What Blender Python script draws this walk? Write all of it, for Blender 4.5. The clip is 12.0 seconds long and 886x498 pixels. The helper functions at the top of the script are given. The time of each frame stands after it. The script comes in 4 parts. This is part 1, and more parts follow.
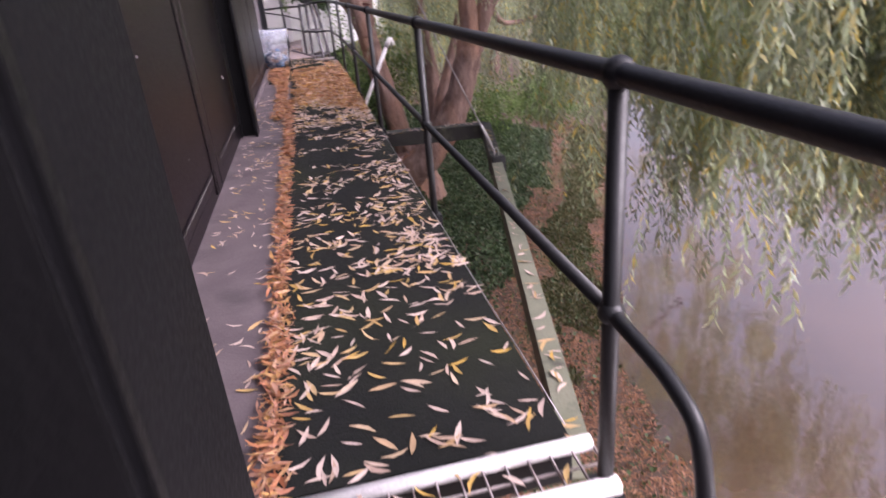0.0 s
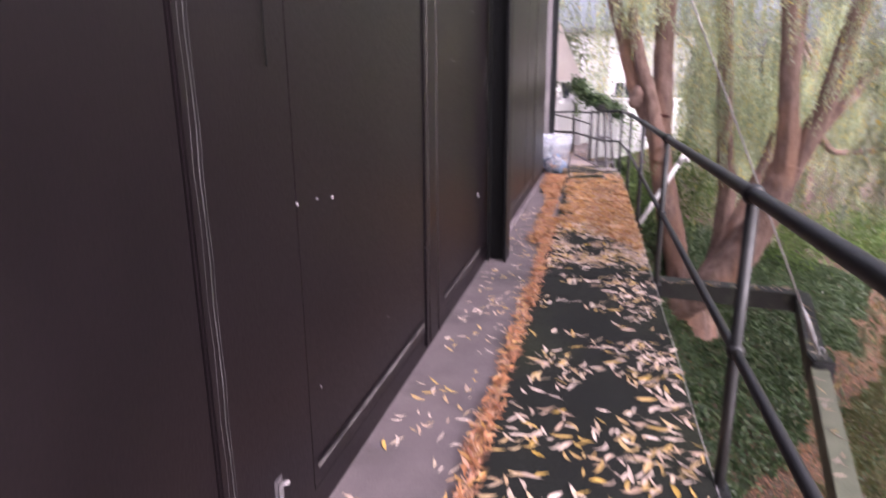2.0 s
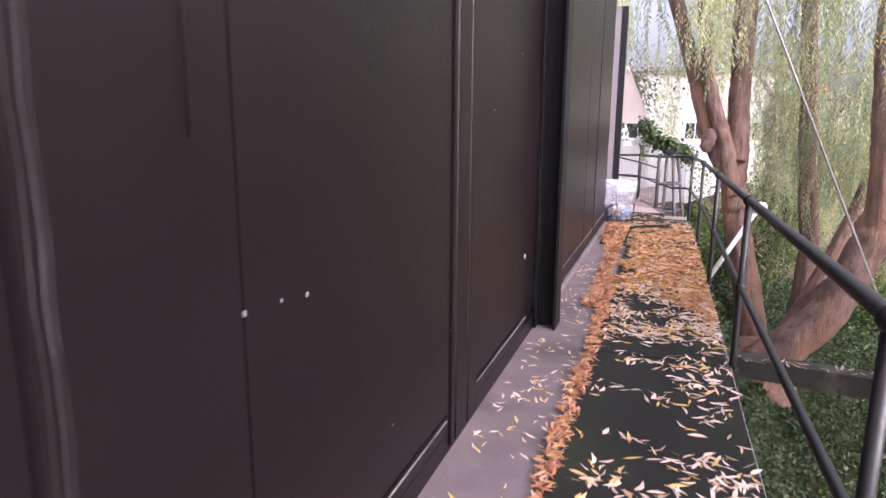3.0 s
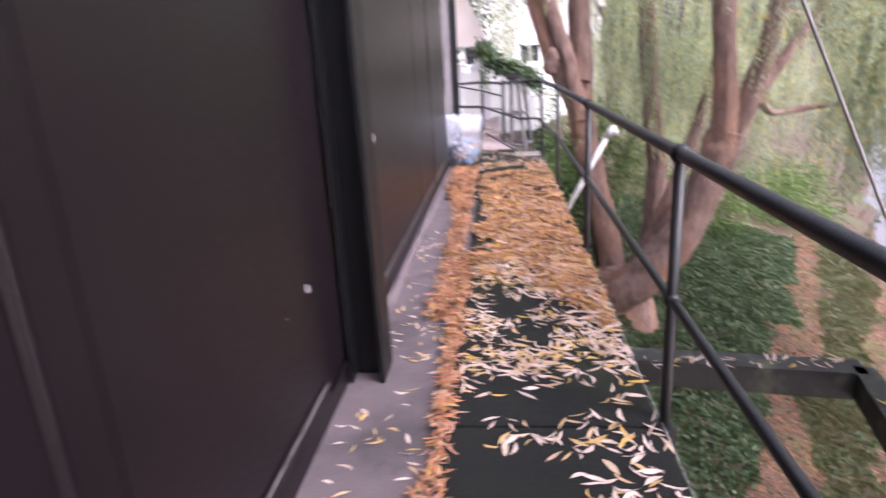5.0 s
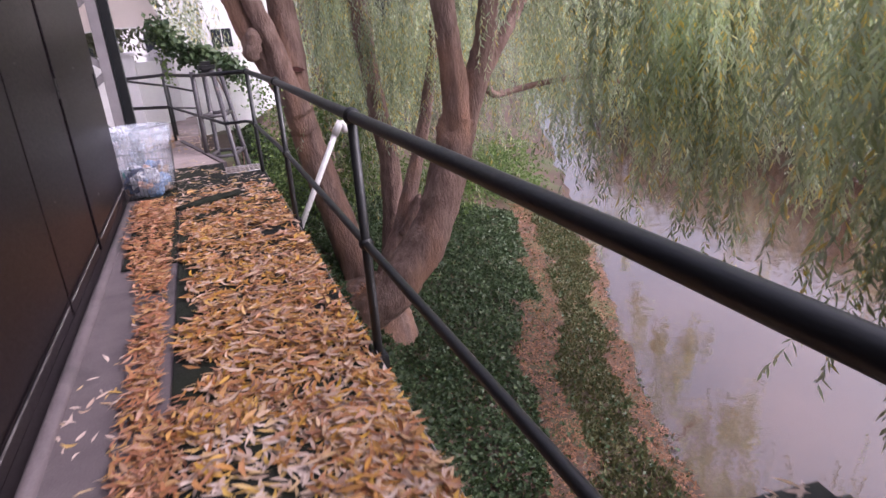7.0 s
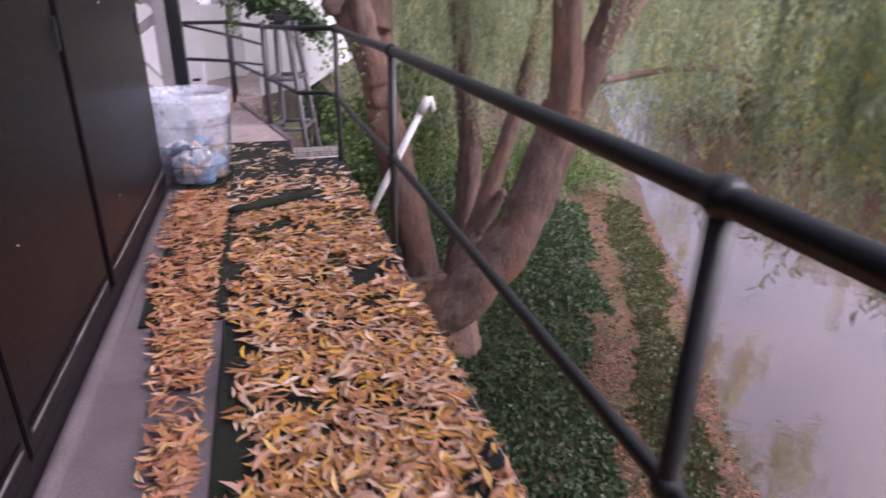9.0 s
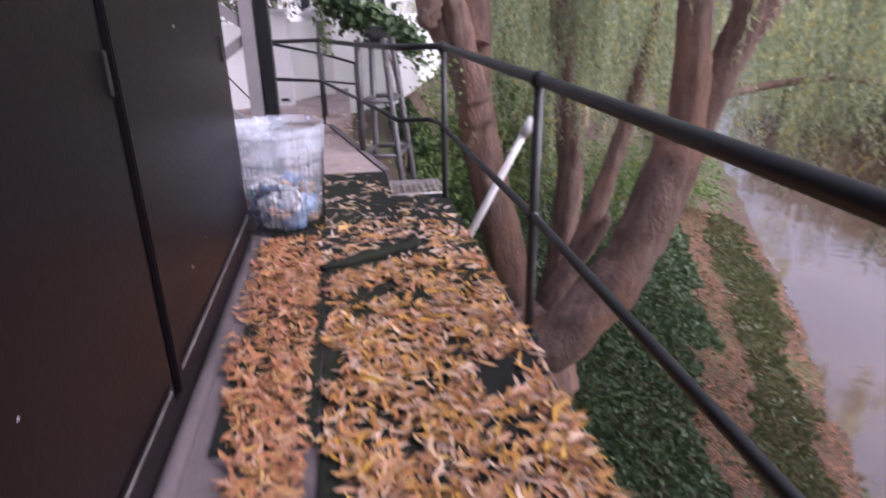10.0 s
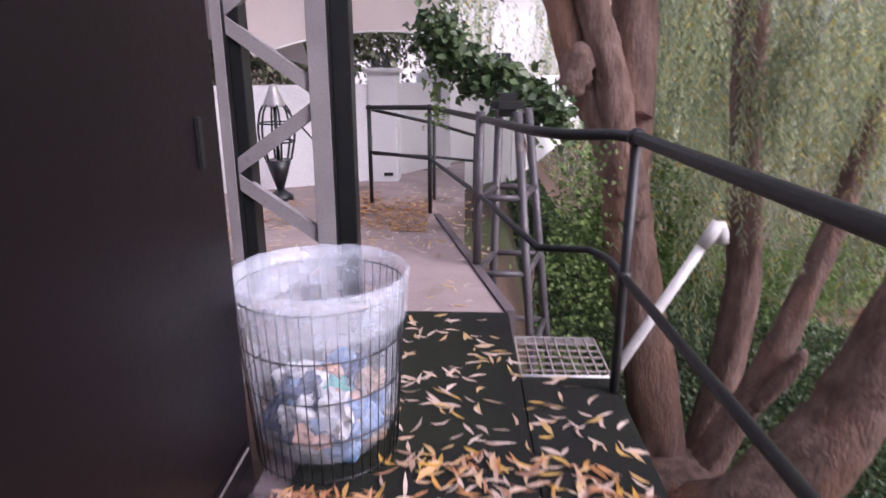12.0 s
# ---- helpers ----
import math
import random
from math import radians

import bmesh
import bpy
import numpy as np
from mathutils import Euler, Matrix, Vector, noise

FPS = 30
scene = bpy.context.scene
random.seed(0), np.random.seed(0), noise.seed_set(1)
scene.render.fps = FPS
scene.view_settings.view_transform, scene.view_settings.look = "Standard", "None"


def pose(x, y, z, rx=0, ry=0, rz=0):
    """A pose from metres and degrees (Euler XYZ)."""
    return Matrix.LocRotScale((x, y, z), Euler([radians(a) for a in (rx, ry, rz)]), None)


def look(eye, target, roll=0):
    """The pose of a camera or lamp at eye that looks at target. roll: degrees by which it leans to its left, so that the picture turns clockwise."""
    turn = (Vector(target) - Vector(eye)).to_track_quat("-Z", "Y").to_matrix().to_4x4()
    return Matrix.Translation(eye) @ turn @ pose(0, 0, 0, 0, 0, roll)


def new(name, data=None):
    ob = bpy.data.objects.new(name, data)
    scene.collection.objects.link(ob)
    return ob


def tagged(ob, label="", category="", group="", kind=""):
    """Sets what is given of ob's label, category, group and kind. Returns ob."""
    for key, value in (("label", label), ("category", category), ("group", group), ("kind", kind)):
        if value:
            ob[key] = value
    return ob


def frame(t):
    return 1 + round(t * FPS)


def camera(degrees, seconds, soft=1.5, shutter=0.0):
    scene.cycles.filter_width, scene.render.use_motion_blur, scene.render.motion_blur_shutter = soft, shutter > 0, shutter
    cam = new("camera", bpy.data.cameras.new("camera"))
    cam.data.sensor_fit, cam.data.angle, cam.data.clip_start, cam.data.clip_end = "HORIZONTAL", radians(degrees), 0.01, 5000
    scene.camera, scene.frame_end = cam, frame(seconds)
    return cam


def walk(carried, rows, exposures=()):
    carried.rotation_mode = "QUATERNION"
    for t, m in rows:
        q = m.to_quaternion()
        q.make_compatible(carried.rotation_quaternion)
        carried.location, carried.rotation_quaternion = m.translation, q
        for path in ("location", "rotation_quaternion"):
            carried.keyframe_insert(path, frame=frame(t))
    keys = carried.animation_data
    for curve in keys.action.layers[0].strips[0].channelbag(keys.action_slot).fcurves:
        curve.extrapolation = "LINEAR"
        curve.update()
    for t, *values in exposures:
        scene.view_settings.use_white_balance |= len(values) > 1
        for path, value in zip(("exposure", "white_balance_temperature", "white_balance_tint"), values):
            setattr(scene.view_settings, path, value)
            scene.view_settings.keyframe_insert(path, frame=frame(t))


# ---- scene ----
cam = camera(72.0, 12.0, 1.5, 0.5)
PATH = [
    (0, (0.698, -0.875, 1.246), (1.031, 0.925, 0.44), -5.1),
    (0.5, (0.717, -0.604, 1.258), (0.9, 1.249, 0.526), -2.4),
    (1, (0.827, -0.192, 1.287), (0.724, 1.686, 0.606), -3.3),
    (1.5, (0.817, 0.103, 1.305), (0.557, 1.982, 0.671), -2.3),
    (2, (0.784, 0.375, 1.37), (0.321, 2.257, 0.876), -0.4),
    (2.5, (0.804, 0.61, 1.426), (0.136, 2.455, 1.041), 0.7),
    (4.5, (0.672, 2.31, 1.479), (0.193, 4.201, 1.038), -3.7),
    (5, (0.683, 2.841, 1.403), (0.479, 4.74, 0.811), -3.3),
    (5.5, (0.738, 3.432, 1.309), (0.886, 5.306, 0.627), -4.2),
    (6, (0.751, 3.925, 1.368), (1.062, 5.79, 0.716), -6.3),
    (6.5, (0.744, 4.395, 1.373), (1.315, 6.189, 0.699), -6.1),
    (8.5, (0.746, 6.21, 1.318), (1.447, 7.937, 0.594), -2.3),
    (9, (0.66, 6.6, 1.318), (1.178, 8.37, 0.544), 1.0),
    (9.5, (0.635, 7.039, 1.3), (1.012, 8.82, 0.472), 0.0),
    (10, (0.570, 7.456, 1.318), (0.850, 9.290, 0.571), -0.8),
    (10.5, (0.57, 8.015, 1.372), (0.601, 9.906, 0.722), -2.3),
    (11, (0.569, 8.496, 1.35), (0.582, 10.394, 0.721), -0.5),
    (11.5, (0.585, 8.917, 1.36), (0.599, 10.815, 0.73), -1.8),
    (12, (0.604, 9.398, 1.298), (0.54, 11.312, 0.724), 0.1),
]
walk(cam, [(t, look(eye, target, roll)) for t, eye, target, roll in PATH],
     exposures=[(0, 1.0, 5950, 33), (1, 1.2, 5950, 33), (2.5, 1.6, 6000, 31), (4.5, 1.78, 5750, 27), (5.5, 1.6, 5800, 29), (6.5, 1.15, 5850, 30), (8.5, 0.9, 5800, 32), (10.5, 0.95, 5650, 29), (12, 0.9, 5800, 31)])

# ---- world and light: a dull, bright overcast sky ----
world = bpy.data.worlds.new("sky")
scene.world = world
world.use_nodes = True
wn = world.node_tree
sky = wn.nodes.new("ShaderNodeTexSky")
sky.sky_type, sky.sun_disc = "NISHITA", False
sky.sun_elevation, sky.sun_rotation = radians(38), radians(120)
sky.air_density, sky.dust_density, sky.ozone_density = 1.0, 8.0, 0.4
wn.nodes["Background"].inputs["Strength"].default_value = 0.15
pale = wn.nodes.new("ShaderNodeHueSaturation")
pale.inputs["Saturation"].default_value = 0.45
wn.links.new(sky.outputs["Color"], pale.inputs["Color"])
wn.links.new(pale.outputs["Color"], wn.nodes["Background"].inputs["Color"])
sun = new("sun", bpy.data.lights.new("sun", "SUN"))
sun.data.energy, sun.data.angle, sun.data.color = 1.5, radians(25), (1.0, 0.95, 0.9)
sun.matrix_world = look((20, -12, 18), (0, 0, 0))


# ---- materials ----
def material(name, a, b, scale=6.0, rough=0.7, metal=0.0, grain=60.0, bump=0.15, stain=None, stain_scale=1.5, stain_at=0.55, per_piece=0.0, stretch=(1, 1, 1), spec=0.5, deep=0.01):
    m = bpy.data.materials.new(name)
    m.use_nodes = True
    t, bsdf = m.node_tree, m.node_tree.nodes["Principled BSDF"]
    co = t.nodes.new("ShaderNodeTexCoord")
    mp = t.nodes.new("ShaderNodeMapping")
    mp.inputs["Scale"].default_value = stretch
    t.links.new(co.outputs["Object"], mp.inputs["Vector"])

    def noise_at(s, detail=6.0):
        n = t.nodes.new("ShaderNodeTexNoise")
        n.inputs["Scale"].default_value, n.inputs["Detail"].default_value = s, detail
        t.links.new(mp.outputs["Vector"], n.inputs["Vector"])
        return n.outputs["Fac"]

    def blend(fac, c1, c2, mode="MIX"):
        n = t.nodes.new("ShaderNodeMix")
        n.data_type, n.blend_type = "RGBA", mode
        for value, socket in ((fac, n.inputs[0]), (c1, n.inputs[6]), (c2, n.inputs[7])):
            if isinstance(value, bpy.types.NodeSocket):
                t.links.new(value, socket)
            else:
                socket.default_value = value if isinstance(value, float) else (*value, 1)
        return n.outputs[2]

    def steps(fac, lo, hi):
        n = t.nodes.new("ShaderNodeMapRange")
        n.inputs["From Min"].default_value, n.inputs["From Max"].default_value = lo, hi
        t.links.new(fac, n.inputs["Value"])
        return n.outputs["Result"]

    col = blend(steps(noise_at(scale), 0.3, 0.7), a, b)
    if stain:
        col = blend(steps(noise_at(stain_scale, 8.0), stain_at, stain_at + 0.12), col, stain)
    fine = noise_at(grain, 3.0)
    col = blend(steps(fine, 0.35, 0.75), col, blend(0.22, col, (0, 0, 0)))if grain else col
    if per_piece:
        info = t.nodes.new("ShaderNodeNewGeometry")
        hsv = t.nodes.new("ShaderNodeHueSaturation")
        t.links.new(col, hsv.inputs["Color"])
        rng = t.nodes.new("ShaderNodeMapRange")
        rng.inputs["To Min"].default_value, rng.inputs["To Max"].default_value = 1 - per_piece, 1 + per_piece
        t.links.new(info.outputs["Random Per Island"], rng.inputs["Value"])
        t.links.new(rng.outputs["Result"], hsv.inputs["Value"])
        col = hsv.outputs["Color"]
    t.links.new(col, bsdf.inputs["Base Color"])
    rg = t.nodes.new("ShaderNodeMapRange")
    rg.inputs["To Min"].default_value, rg.inputs["To Max"].default_value = max(0.03, rough - 0.12 * (rough > 0.2) - 0.06), min(1, rough + (0.12 if rough > 0.2 else -0.04))
    t.links.new(fine, rg.inputs["Value"])
    t.links.new(rg.outputs["Result"], bsdf.inputs["Roughness"])
    bsdf.inputs["Metallic"].default_value = metal
    bsdf.inputs["Specular IOR Level"].default_value = spec
    bp = t.nodes.new("ShaderNodeBump")
    bp.inputs["Strength"].default_value, bp.inputs["Distance"].default_value = bump, deep
    t.links.new(fine, bp.inputs["Height"])
    t.links.new(bp.outputs["Normal"], bsdf.inputs["Normal"])
    return m


def leaf_material(name, colours, glow=0.35, rough=0.55, by_object=False, wide=0.0):
    """Leaves in several colours, picked leaf by leaf, a little light passing through."""
    m = bpy.data.materials.new(name)
    m.use_nodes = True
    t, bsdf = m.node_tree, m.node_tree.nodes["Principled BSDF"]
    if by_object:
        pick = t.nodes.new("ShaderNodeObjectInfo").outputs["Random"]
    else:
        pick = t.nodes.new("ShaderNodeNewGeometry").outputs["Random Per Island"]
    ramp = t.nodes.new("ShaderNodeValToRGB")
    ramp.color_ramp.interpolation = "LINEAR"
    while len(ramp.color_ramp.elements) < len(colours):
        ramp.color_ramp.elements.new(0.5)
    for i, c in enumerate(colours):
        ramp.color_ramp.elements[i].position = i / (len(colours) - 1)
        ramp.color_ramp.elements[i].color = (*c, 1)
    t.links.new(pick, ramp.inputs["Fac"])
    co = t.nodes.new("ShaderNodeTexCoord")
    ns = t.nodes.new("ShaderNodeTexNoise")
    ns.inputs["Scale"].default_value = 90.0
    t.links.new(co.outputs["Object"], ns.inputs["Vector"])
    mx = t.nodes.new("ShaderNodeMix")
    mx.data_type, mx.blend_type = "RGBA", "MULTIPLY"
    mx.inputs[0].default_value = 0.5
    t.links.new(ramp.outputs["Color"], mx.inputs[6])
    t.links.new(ns.outputs["Color"], mx.inputs[7])
    n2 = t.nodes.new("ShaderNodeMapRange")
    n2.inputs["To Min"].default_value, n2.inputs["To Max"].default_value = 0.7, 1.25
    t.links.new(ns.outputs["Fac"], n2.inputs["Value"])
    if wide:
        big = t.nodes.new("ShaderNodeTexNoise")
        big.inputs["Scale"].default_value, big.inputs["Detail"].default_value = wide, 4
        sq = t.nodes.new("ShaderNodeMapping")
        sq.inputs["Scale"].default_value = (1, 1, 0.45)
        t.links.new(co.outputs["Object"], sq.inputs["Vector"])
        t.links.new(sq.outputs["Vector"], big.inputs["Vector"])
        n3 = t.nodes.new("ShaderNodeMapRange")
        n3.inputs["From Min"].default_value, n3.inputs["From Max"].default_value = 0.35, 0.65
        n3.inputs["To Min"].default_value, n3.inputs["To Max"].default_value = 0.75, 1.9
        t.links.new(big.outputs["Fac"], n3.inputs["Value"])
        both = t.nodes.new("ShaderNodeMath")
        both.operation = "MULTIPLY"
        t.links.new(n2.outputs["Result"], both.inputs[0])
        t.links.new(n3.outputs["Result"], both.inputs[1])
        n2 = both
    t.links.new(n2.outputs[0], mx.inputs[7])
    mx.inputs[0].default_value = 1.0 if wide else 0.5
    t.links.new(mx.outputs[2], bsdf.inputs["Base Color"])
    bsdf.inputs["Roughness"].default_value = rough
    tr = t.nodes.new("ShaderNodeBsdfTranslucent")
    t.links.new(mx.outputs[2], tr.inputs["Color"])
    mix = t.nodes.new("ShaderNodeMixShader")
    mix.inputs[0].default_value = glow
    t.links.new(bsdf.outputs[0], mix.inputs[1])
    t.links.new(tr.outputs[0], mix.inputs[2])
    t.links.new(mix.outputs[0], t.nodes["Material Output"].inputs["Surface"])
    return m


M_WALL = material("dark_brown_paint", (0.0072, 0.0049, 0.0060), (0.0049, 0.0035, 0.0044), 1.4, 0.40, 0, 140, 0.05, (0.0086, 0.0060, 0.0072), 0.9, 0.55, stretch=(1, 1, 0.4), spec=0.23)
M_STEEL = material("black_painted_steel", (0.008, 0.009, 0.010), (0.013, 0.014, 0.015), 9, 0.42, 0, 90, 0.12, (0.05, 0.047, 0.046), 14, 0.68)
M_RAIL = material("dark_grey_painted_pipe", (0.010, 0.0105, 0.0115), (0.016, 0.0155, 0.016), 8, 0.5, 0.0, 120, 0.1, (0.06, 0.05, 0.045), 25, 0.7)
M_MAT = material("black_rubber_matting", (0.007, 0.0074, 0.007), (0.010, 0.011, 0.0085), 2.0, 0.85, 0, 180, 0.5, (0.0140, 0.0165, 0.0088), 0.8, 0.47, spec=0.25)
M_CONC = material("mauve_grey_concrete", (0.140, 0.110, 0.116), (0.092, 0.072, 0.077), 4, 0.8, 0, 150, 0.35, (0.06, 0.05, 0.052), 1.6, 0.54)
M_PAVE = material("worn_brown_paving", (0.36, 0.285, 0.28), (0.27, 0.21, 0.205), 3, 0.85, 0, 130, 0.4, (0.16, 0.12, 0.10), 1.4, 0.55)
M_WHITE = material("white_wall_paint", (0.80, 0.79, 0.80), (0.72, 0.71, 0.73), 1.5, 0.8, 0, 80, 0.2, (0.60, 0.59, 0.60), 0.8, 0.62)
M_GALV = material("galvanised_steel", (0.42, 0.40, 0.40), (0.30, 0.29, 0.29), 12, 0.45, 0.4, 120, 0.15, (0.2, 0.17, 0.15), 9, 0.62)
M_GREYPAINT = material("grey_painted_steel", (0.27, 0.245, 0.255), (0.21, 0.19, 0.20), 4, 0.55, 0, 120, 0.1, (0.15, 0.12, 0.11), 12, 0.66)
M_BARK = material("furrowed_willow_bark", (0.34, 0.235, 0.20), (0.17, 0.108, 0.088), 9, 0.95, 0, 34, 1.0, (0.36, 0.21, 0.15), 1.3, 0.55, stretch=(1, 1, 0.32), spec=0.2, deep=0.03)
M_EARTH = material("leafy_earth", (0.11, 0.065, 0.045), (0.06, 0.040, 0.027), 1.2, 0.95, 0, 20, 0.8, (0.07, 0.085, 0.03), 0.5, 0.52)
M_PVC = material("white_plastic_pipe", (0.72, 0.70, 0.69), (0.6, 0.58, 0.57), 6, 0.4, 0, 90, 0.05)
M_SAIL = material("pink_white_shade_cloth", (0.72, 0.64, 0.61), (0.66, 0.57, 0.54), 2, 0.8, 0, 200, 0.1)
M_MOSS = material("mossy_painted_steel", (0.20, 0.20, 0.14), (0.14, 0.15, 0.10), 5, 0.7, 0, 100, 0.2, (0.07, 0.07, 0.05), 6, 0.6)
M_STAND = material("weathered_grey_pipe", (0.085, 0.075, 0.082), (0.055, 0.05, 0.055), 6, 0.5, 0, 90, 0.15, (0.14, 0.11, 0.10), 12, 0.62)


def water_material():
    """Muddy water: brown body, mirror-like skin with long swells and small ripples."""
    m = bpy.data.materials.new("muddy_river_water")
    m.use_nodes = True
    t, bsdf = m.node_tree, m.node_tree.nodes["Principled BSDF"]
    co = t.nodes.new("ShaderNodeTexCoord")

    def noise_at(s, detail):
        n = t.nodes.new("ShaderNodeTexNoise")
        n.inputs["Scale"].default_value, n.inputs["Detail"].default_value = s, detail
        t.links.new(co.outputs["Object"], n.inputs["Vector"])
        return n.outputs["Fac"]

    ramp = t.nodes.new("ShaderNodeValToRGB")
    ramp.color_ramp.elements[0].position, ramp.color_ramp.elements[0].color = 0.35, (0.078, 0.042, 0.027, 1)
    ramp.color_ramp.elements[1].position, ramp.color_ramp.elements[1].color = 0.65, (0.118, 0.068, 0.046, 1)
    t.links.new(noise_at(0.35, 5), ramp.inputs["Fac"])
    t.links.new(ramp.outputs["Color"], bsdf.inputs["Base Color"])
    bsdf.inputs["Roughness"].default_value = 0.03
    bsdf.inputs["IOR"].default_value = 1.6
    bsdf.inputs["Coat Weight"].default_value, bsdf.inputs["Coat IOR"].default_value, bsdf.inputs["Coat Roughness"].default_value = 1.0, 1.9, 0.02
    normal = None
    for size, strength, deep in ((0.4, 0.3, 0.05), (2.2, 0.3, 0.018), (9.0, 0.25, 0.005)):
        bp = t.nodes.new("ShaderNodeBump")
        bp.inputs["Strength"].default_value, bp.inputs["Distance"].default_value = strength, deep
        t.links.new(noise_at(size, 2), bp.inputs["Height"])
        if normal:
            t.links.new(normal, bp.inputs["Normal"])
        normal = bp.outputs["Normal"]
    t.links.new(normal, bsdf.inputs["Normal"])
    t.links.new(normal, bsdf.inputs["Coat Normal"])
    return m


M_WATER = water_material()
M_HOUSE = material("pale_render", (0.75, 0.73, 0.72), (0.66, 0.65, 0.65), 1, 0.8, 0, 60, 0.1)
M_DARKGLASS = material("dark_window_glass", (0.03, 0.035, 0.04), (0.02, 0.02, 0.025), 1, 0.12, 0, 20, 0.0)
M_ROOF = material("grey_roofing", (0.2, 0.2, 0.21), (0.15, 0.15, 0.16), 3, 0.7, 0, 60, 0.2)
DEAD = [(0.42, 0.26, 0.19), (0.36, 0.13, 0.035), (0.50, 0.36, 0.28), (0.46, 0.22, 0.035), (0.16, 0.065, 0.035), (0.54, 0.39, 0.30), (0.55, 0.31, 0.03), (0.26, 0.11, 0.07), (0.50, 0.24, 0.06)]
M_LEAF_PALE = leaf_material("pale_fallen_leaf", [(0.52, 0.39, 0.33), (0.60, 0.48, 0.42), (0.46, 0.32, 0.25), (0.50, 0.31, 0.06), (0.57, 0.45, 0.39)], 0.1)
M_LEAF_MIX = leaf_material("mixed_fallen_leaf", DEAD, 0.1)
M_LEAF_ORANGE = leaf_material("orange_fallen_leaf", [(0.34, 0.12, 0.055), (0.42, 0.19, 0.085), (0.22, 0.085, 0.05), (0.46, 0.26, 0.08), (0.46, 0.28, 0.20), (0.36, 0.15, 0.09)], 0.1)
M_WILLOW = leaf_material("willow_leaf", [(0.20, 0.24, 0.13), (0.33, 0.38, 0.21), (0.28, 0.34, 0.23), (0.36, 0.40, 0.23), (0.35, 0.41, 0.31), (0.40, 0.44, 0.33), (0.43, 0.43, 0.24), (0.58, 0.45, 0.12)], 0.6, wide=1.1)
M_IVY = leaf_material("ivy_leaf", [(0.035, 0.068, 0.026), (0.055, 0.095, 0.034), (0.085, 0.125, 0.046)], 0.2, 0.45)


M_LEAF_BANK = leaf_material("bank_fallen_leaf", [(0.30, 0.13, 0.07), (0.40, 0.21, 0.13), (0.17, 0.075, 0.04), (0.36, 0.17, 0.07)], 0.05)


# ---- mesh helpers ----
def part(name, bm, mat, parent=None, label=""):
    me = bpy.data.meshes.new(name)
    bm.to_mesh(me)
    bm.free()
    return link(name, me, mat, parent, label)


def link(name, me, mat, parent=None, label=""):
    if not me.materials:
        me.materials.append(mat)
    ob = new(name, me)
    ob.parent = parent
    if label:
        ob["label"] = label
    return ob


def thing(name, label, category, at=(0, 0, 0), group="", kind=""):
    return tagged(moved(new(name), at), label, category, group, kind)


def moved(ob, at):
    ob.location = at
    return ob


def box(x0, x1, y0, y1, z0, z1, bevel=0.0, bm=None):
    bm = bm or bmesh.new()
    made = bmesh.ops.create_cube(bm, size=1, matrix=Matrix.Translation(((x0 + x1) / 2, (y0 + y1) / 2, (z0 + z1) / 2)) @ Matrix.Diagonal((x1 - x0, y1 - y0, z1 - z0, 1)))
    if bevel:
        edges = list({e for v in made["verts"] for e in v.link_edges})
        bmesh.ops.bevel(bm, geom=edges, offset=bevel, segments=2, affect="EDGES", clamp_overlap=True)
    return bm


def tube(points, radius, sides=10, bm=None, cap=True, rough=0.0, seed=0):
    """A round bar along points; radius is one number or one per point; rough: uneven skin."""
    bm = bm or bmesh.new()
    pts = [Vector(p) for p in points]
    radii = radius if hasattr(radius, "__len__") else [radius] * len(pts)
    up = Vector((0, 0, 1)) if abs((pts[1] - pts[0]).normalized().z) < 0.9 else Vector((0, 1, 0))
    side = (pts[1] - pts[0]).cross(up).normalized()
    rings = []
    for i, p in enumerate(pts):
        way = (pts[min(i + 1, len(pts) - 1)] - pts[max(i - 1, 0)]).normalized()
        side = (side - way * side.dot(way)).normalized()
        over = way.cross(side)
        ring = []
        for k in range(sides):
            a = 2 * math.pi * k / sides
            r = radii[i]
            if rough:
                q = Vector((math.cos(a) * 1.7, math.sin(a) * 1.7, i * 0.22 + seed * 7.3))
                r *= 1 + rough * (noise.noise(q) + 0.6 * noise.noise(q * 3.1)) - 0.06 * abs(noise.noise(Vector((math.cos(a) * 5.5, math.sin(a) * 5.5, i * 0.06 + seed))))
            ring.append(bm.verts.new(p + (side * math.cos(a) + over * math.sin(a)) * r))
        rings.append(ring)
    for lo, hi in zip(rings, rings[1:]):
        for k in range(sides):
            f = bm.faces.new((lo[k], lo[(k + 1) % sides], hi[(k + 1) % sides], hi[k]))
            f.smooth = True
    if cap:
        bm.faces.new(rings[0][::-1])
        bm.faces.new(rings[-1])
    return bm


def ball(at, r, bm=None):
    bm = bm or bmesh.new()
    made = bmesh.ops.create_uvsphere(bm, u_segments=14, v_segments=9, radius=r, matrix=Matrix.Translation(at))
    for v in made["verts"]:
        for f in v.link_faces:
            f.smooth = True
    return bm


def smooth_line(points, steps=8):
    """A Catmull-Rom curve through points."""
    p = [Vector(q) for q in points]
    p = [p[0] * 2 - p[1], *p, p[-1] * 2 - p[-2]]
    out = []
    for i in range(1, len(p) - 2):
        for k in range(steps):
            t = k / steps
            out.append(0.5 * (2 * p[i] + (p[i + 1] - p[i - 1]) * t + (2 * p[i - 1] - 5 * p[i] + 4 * p[i + 1] - p[i + 2]) * t * t + (3 * p[i] - p[i - 1] - 3 * p[i + 1] + p[i + 2]) * t ** 3))
    out.append(p[-2])
    return out


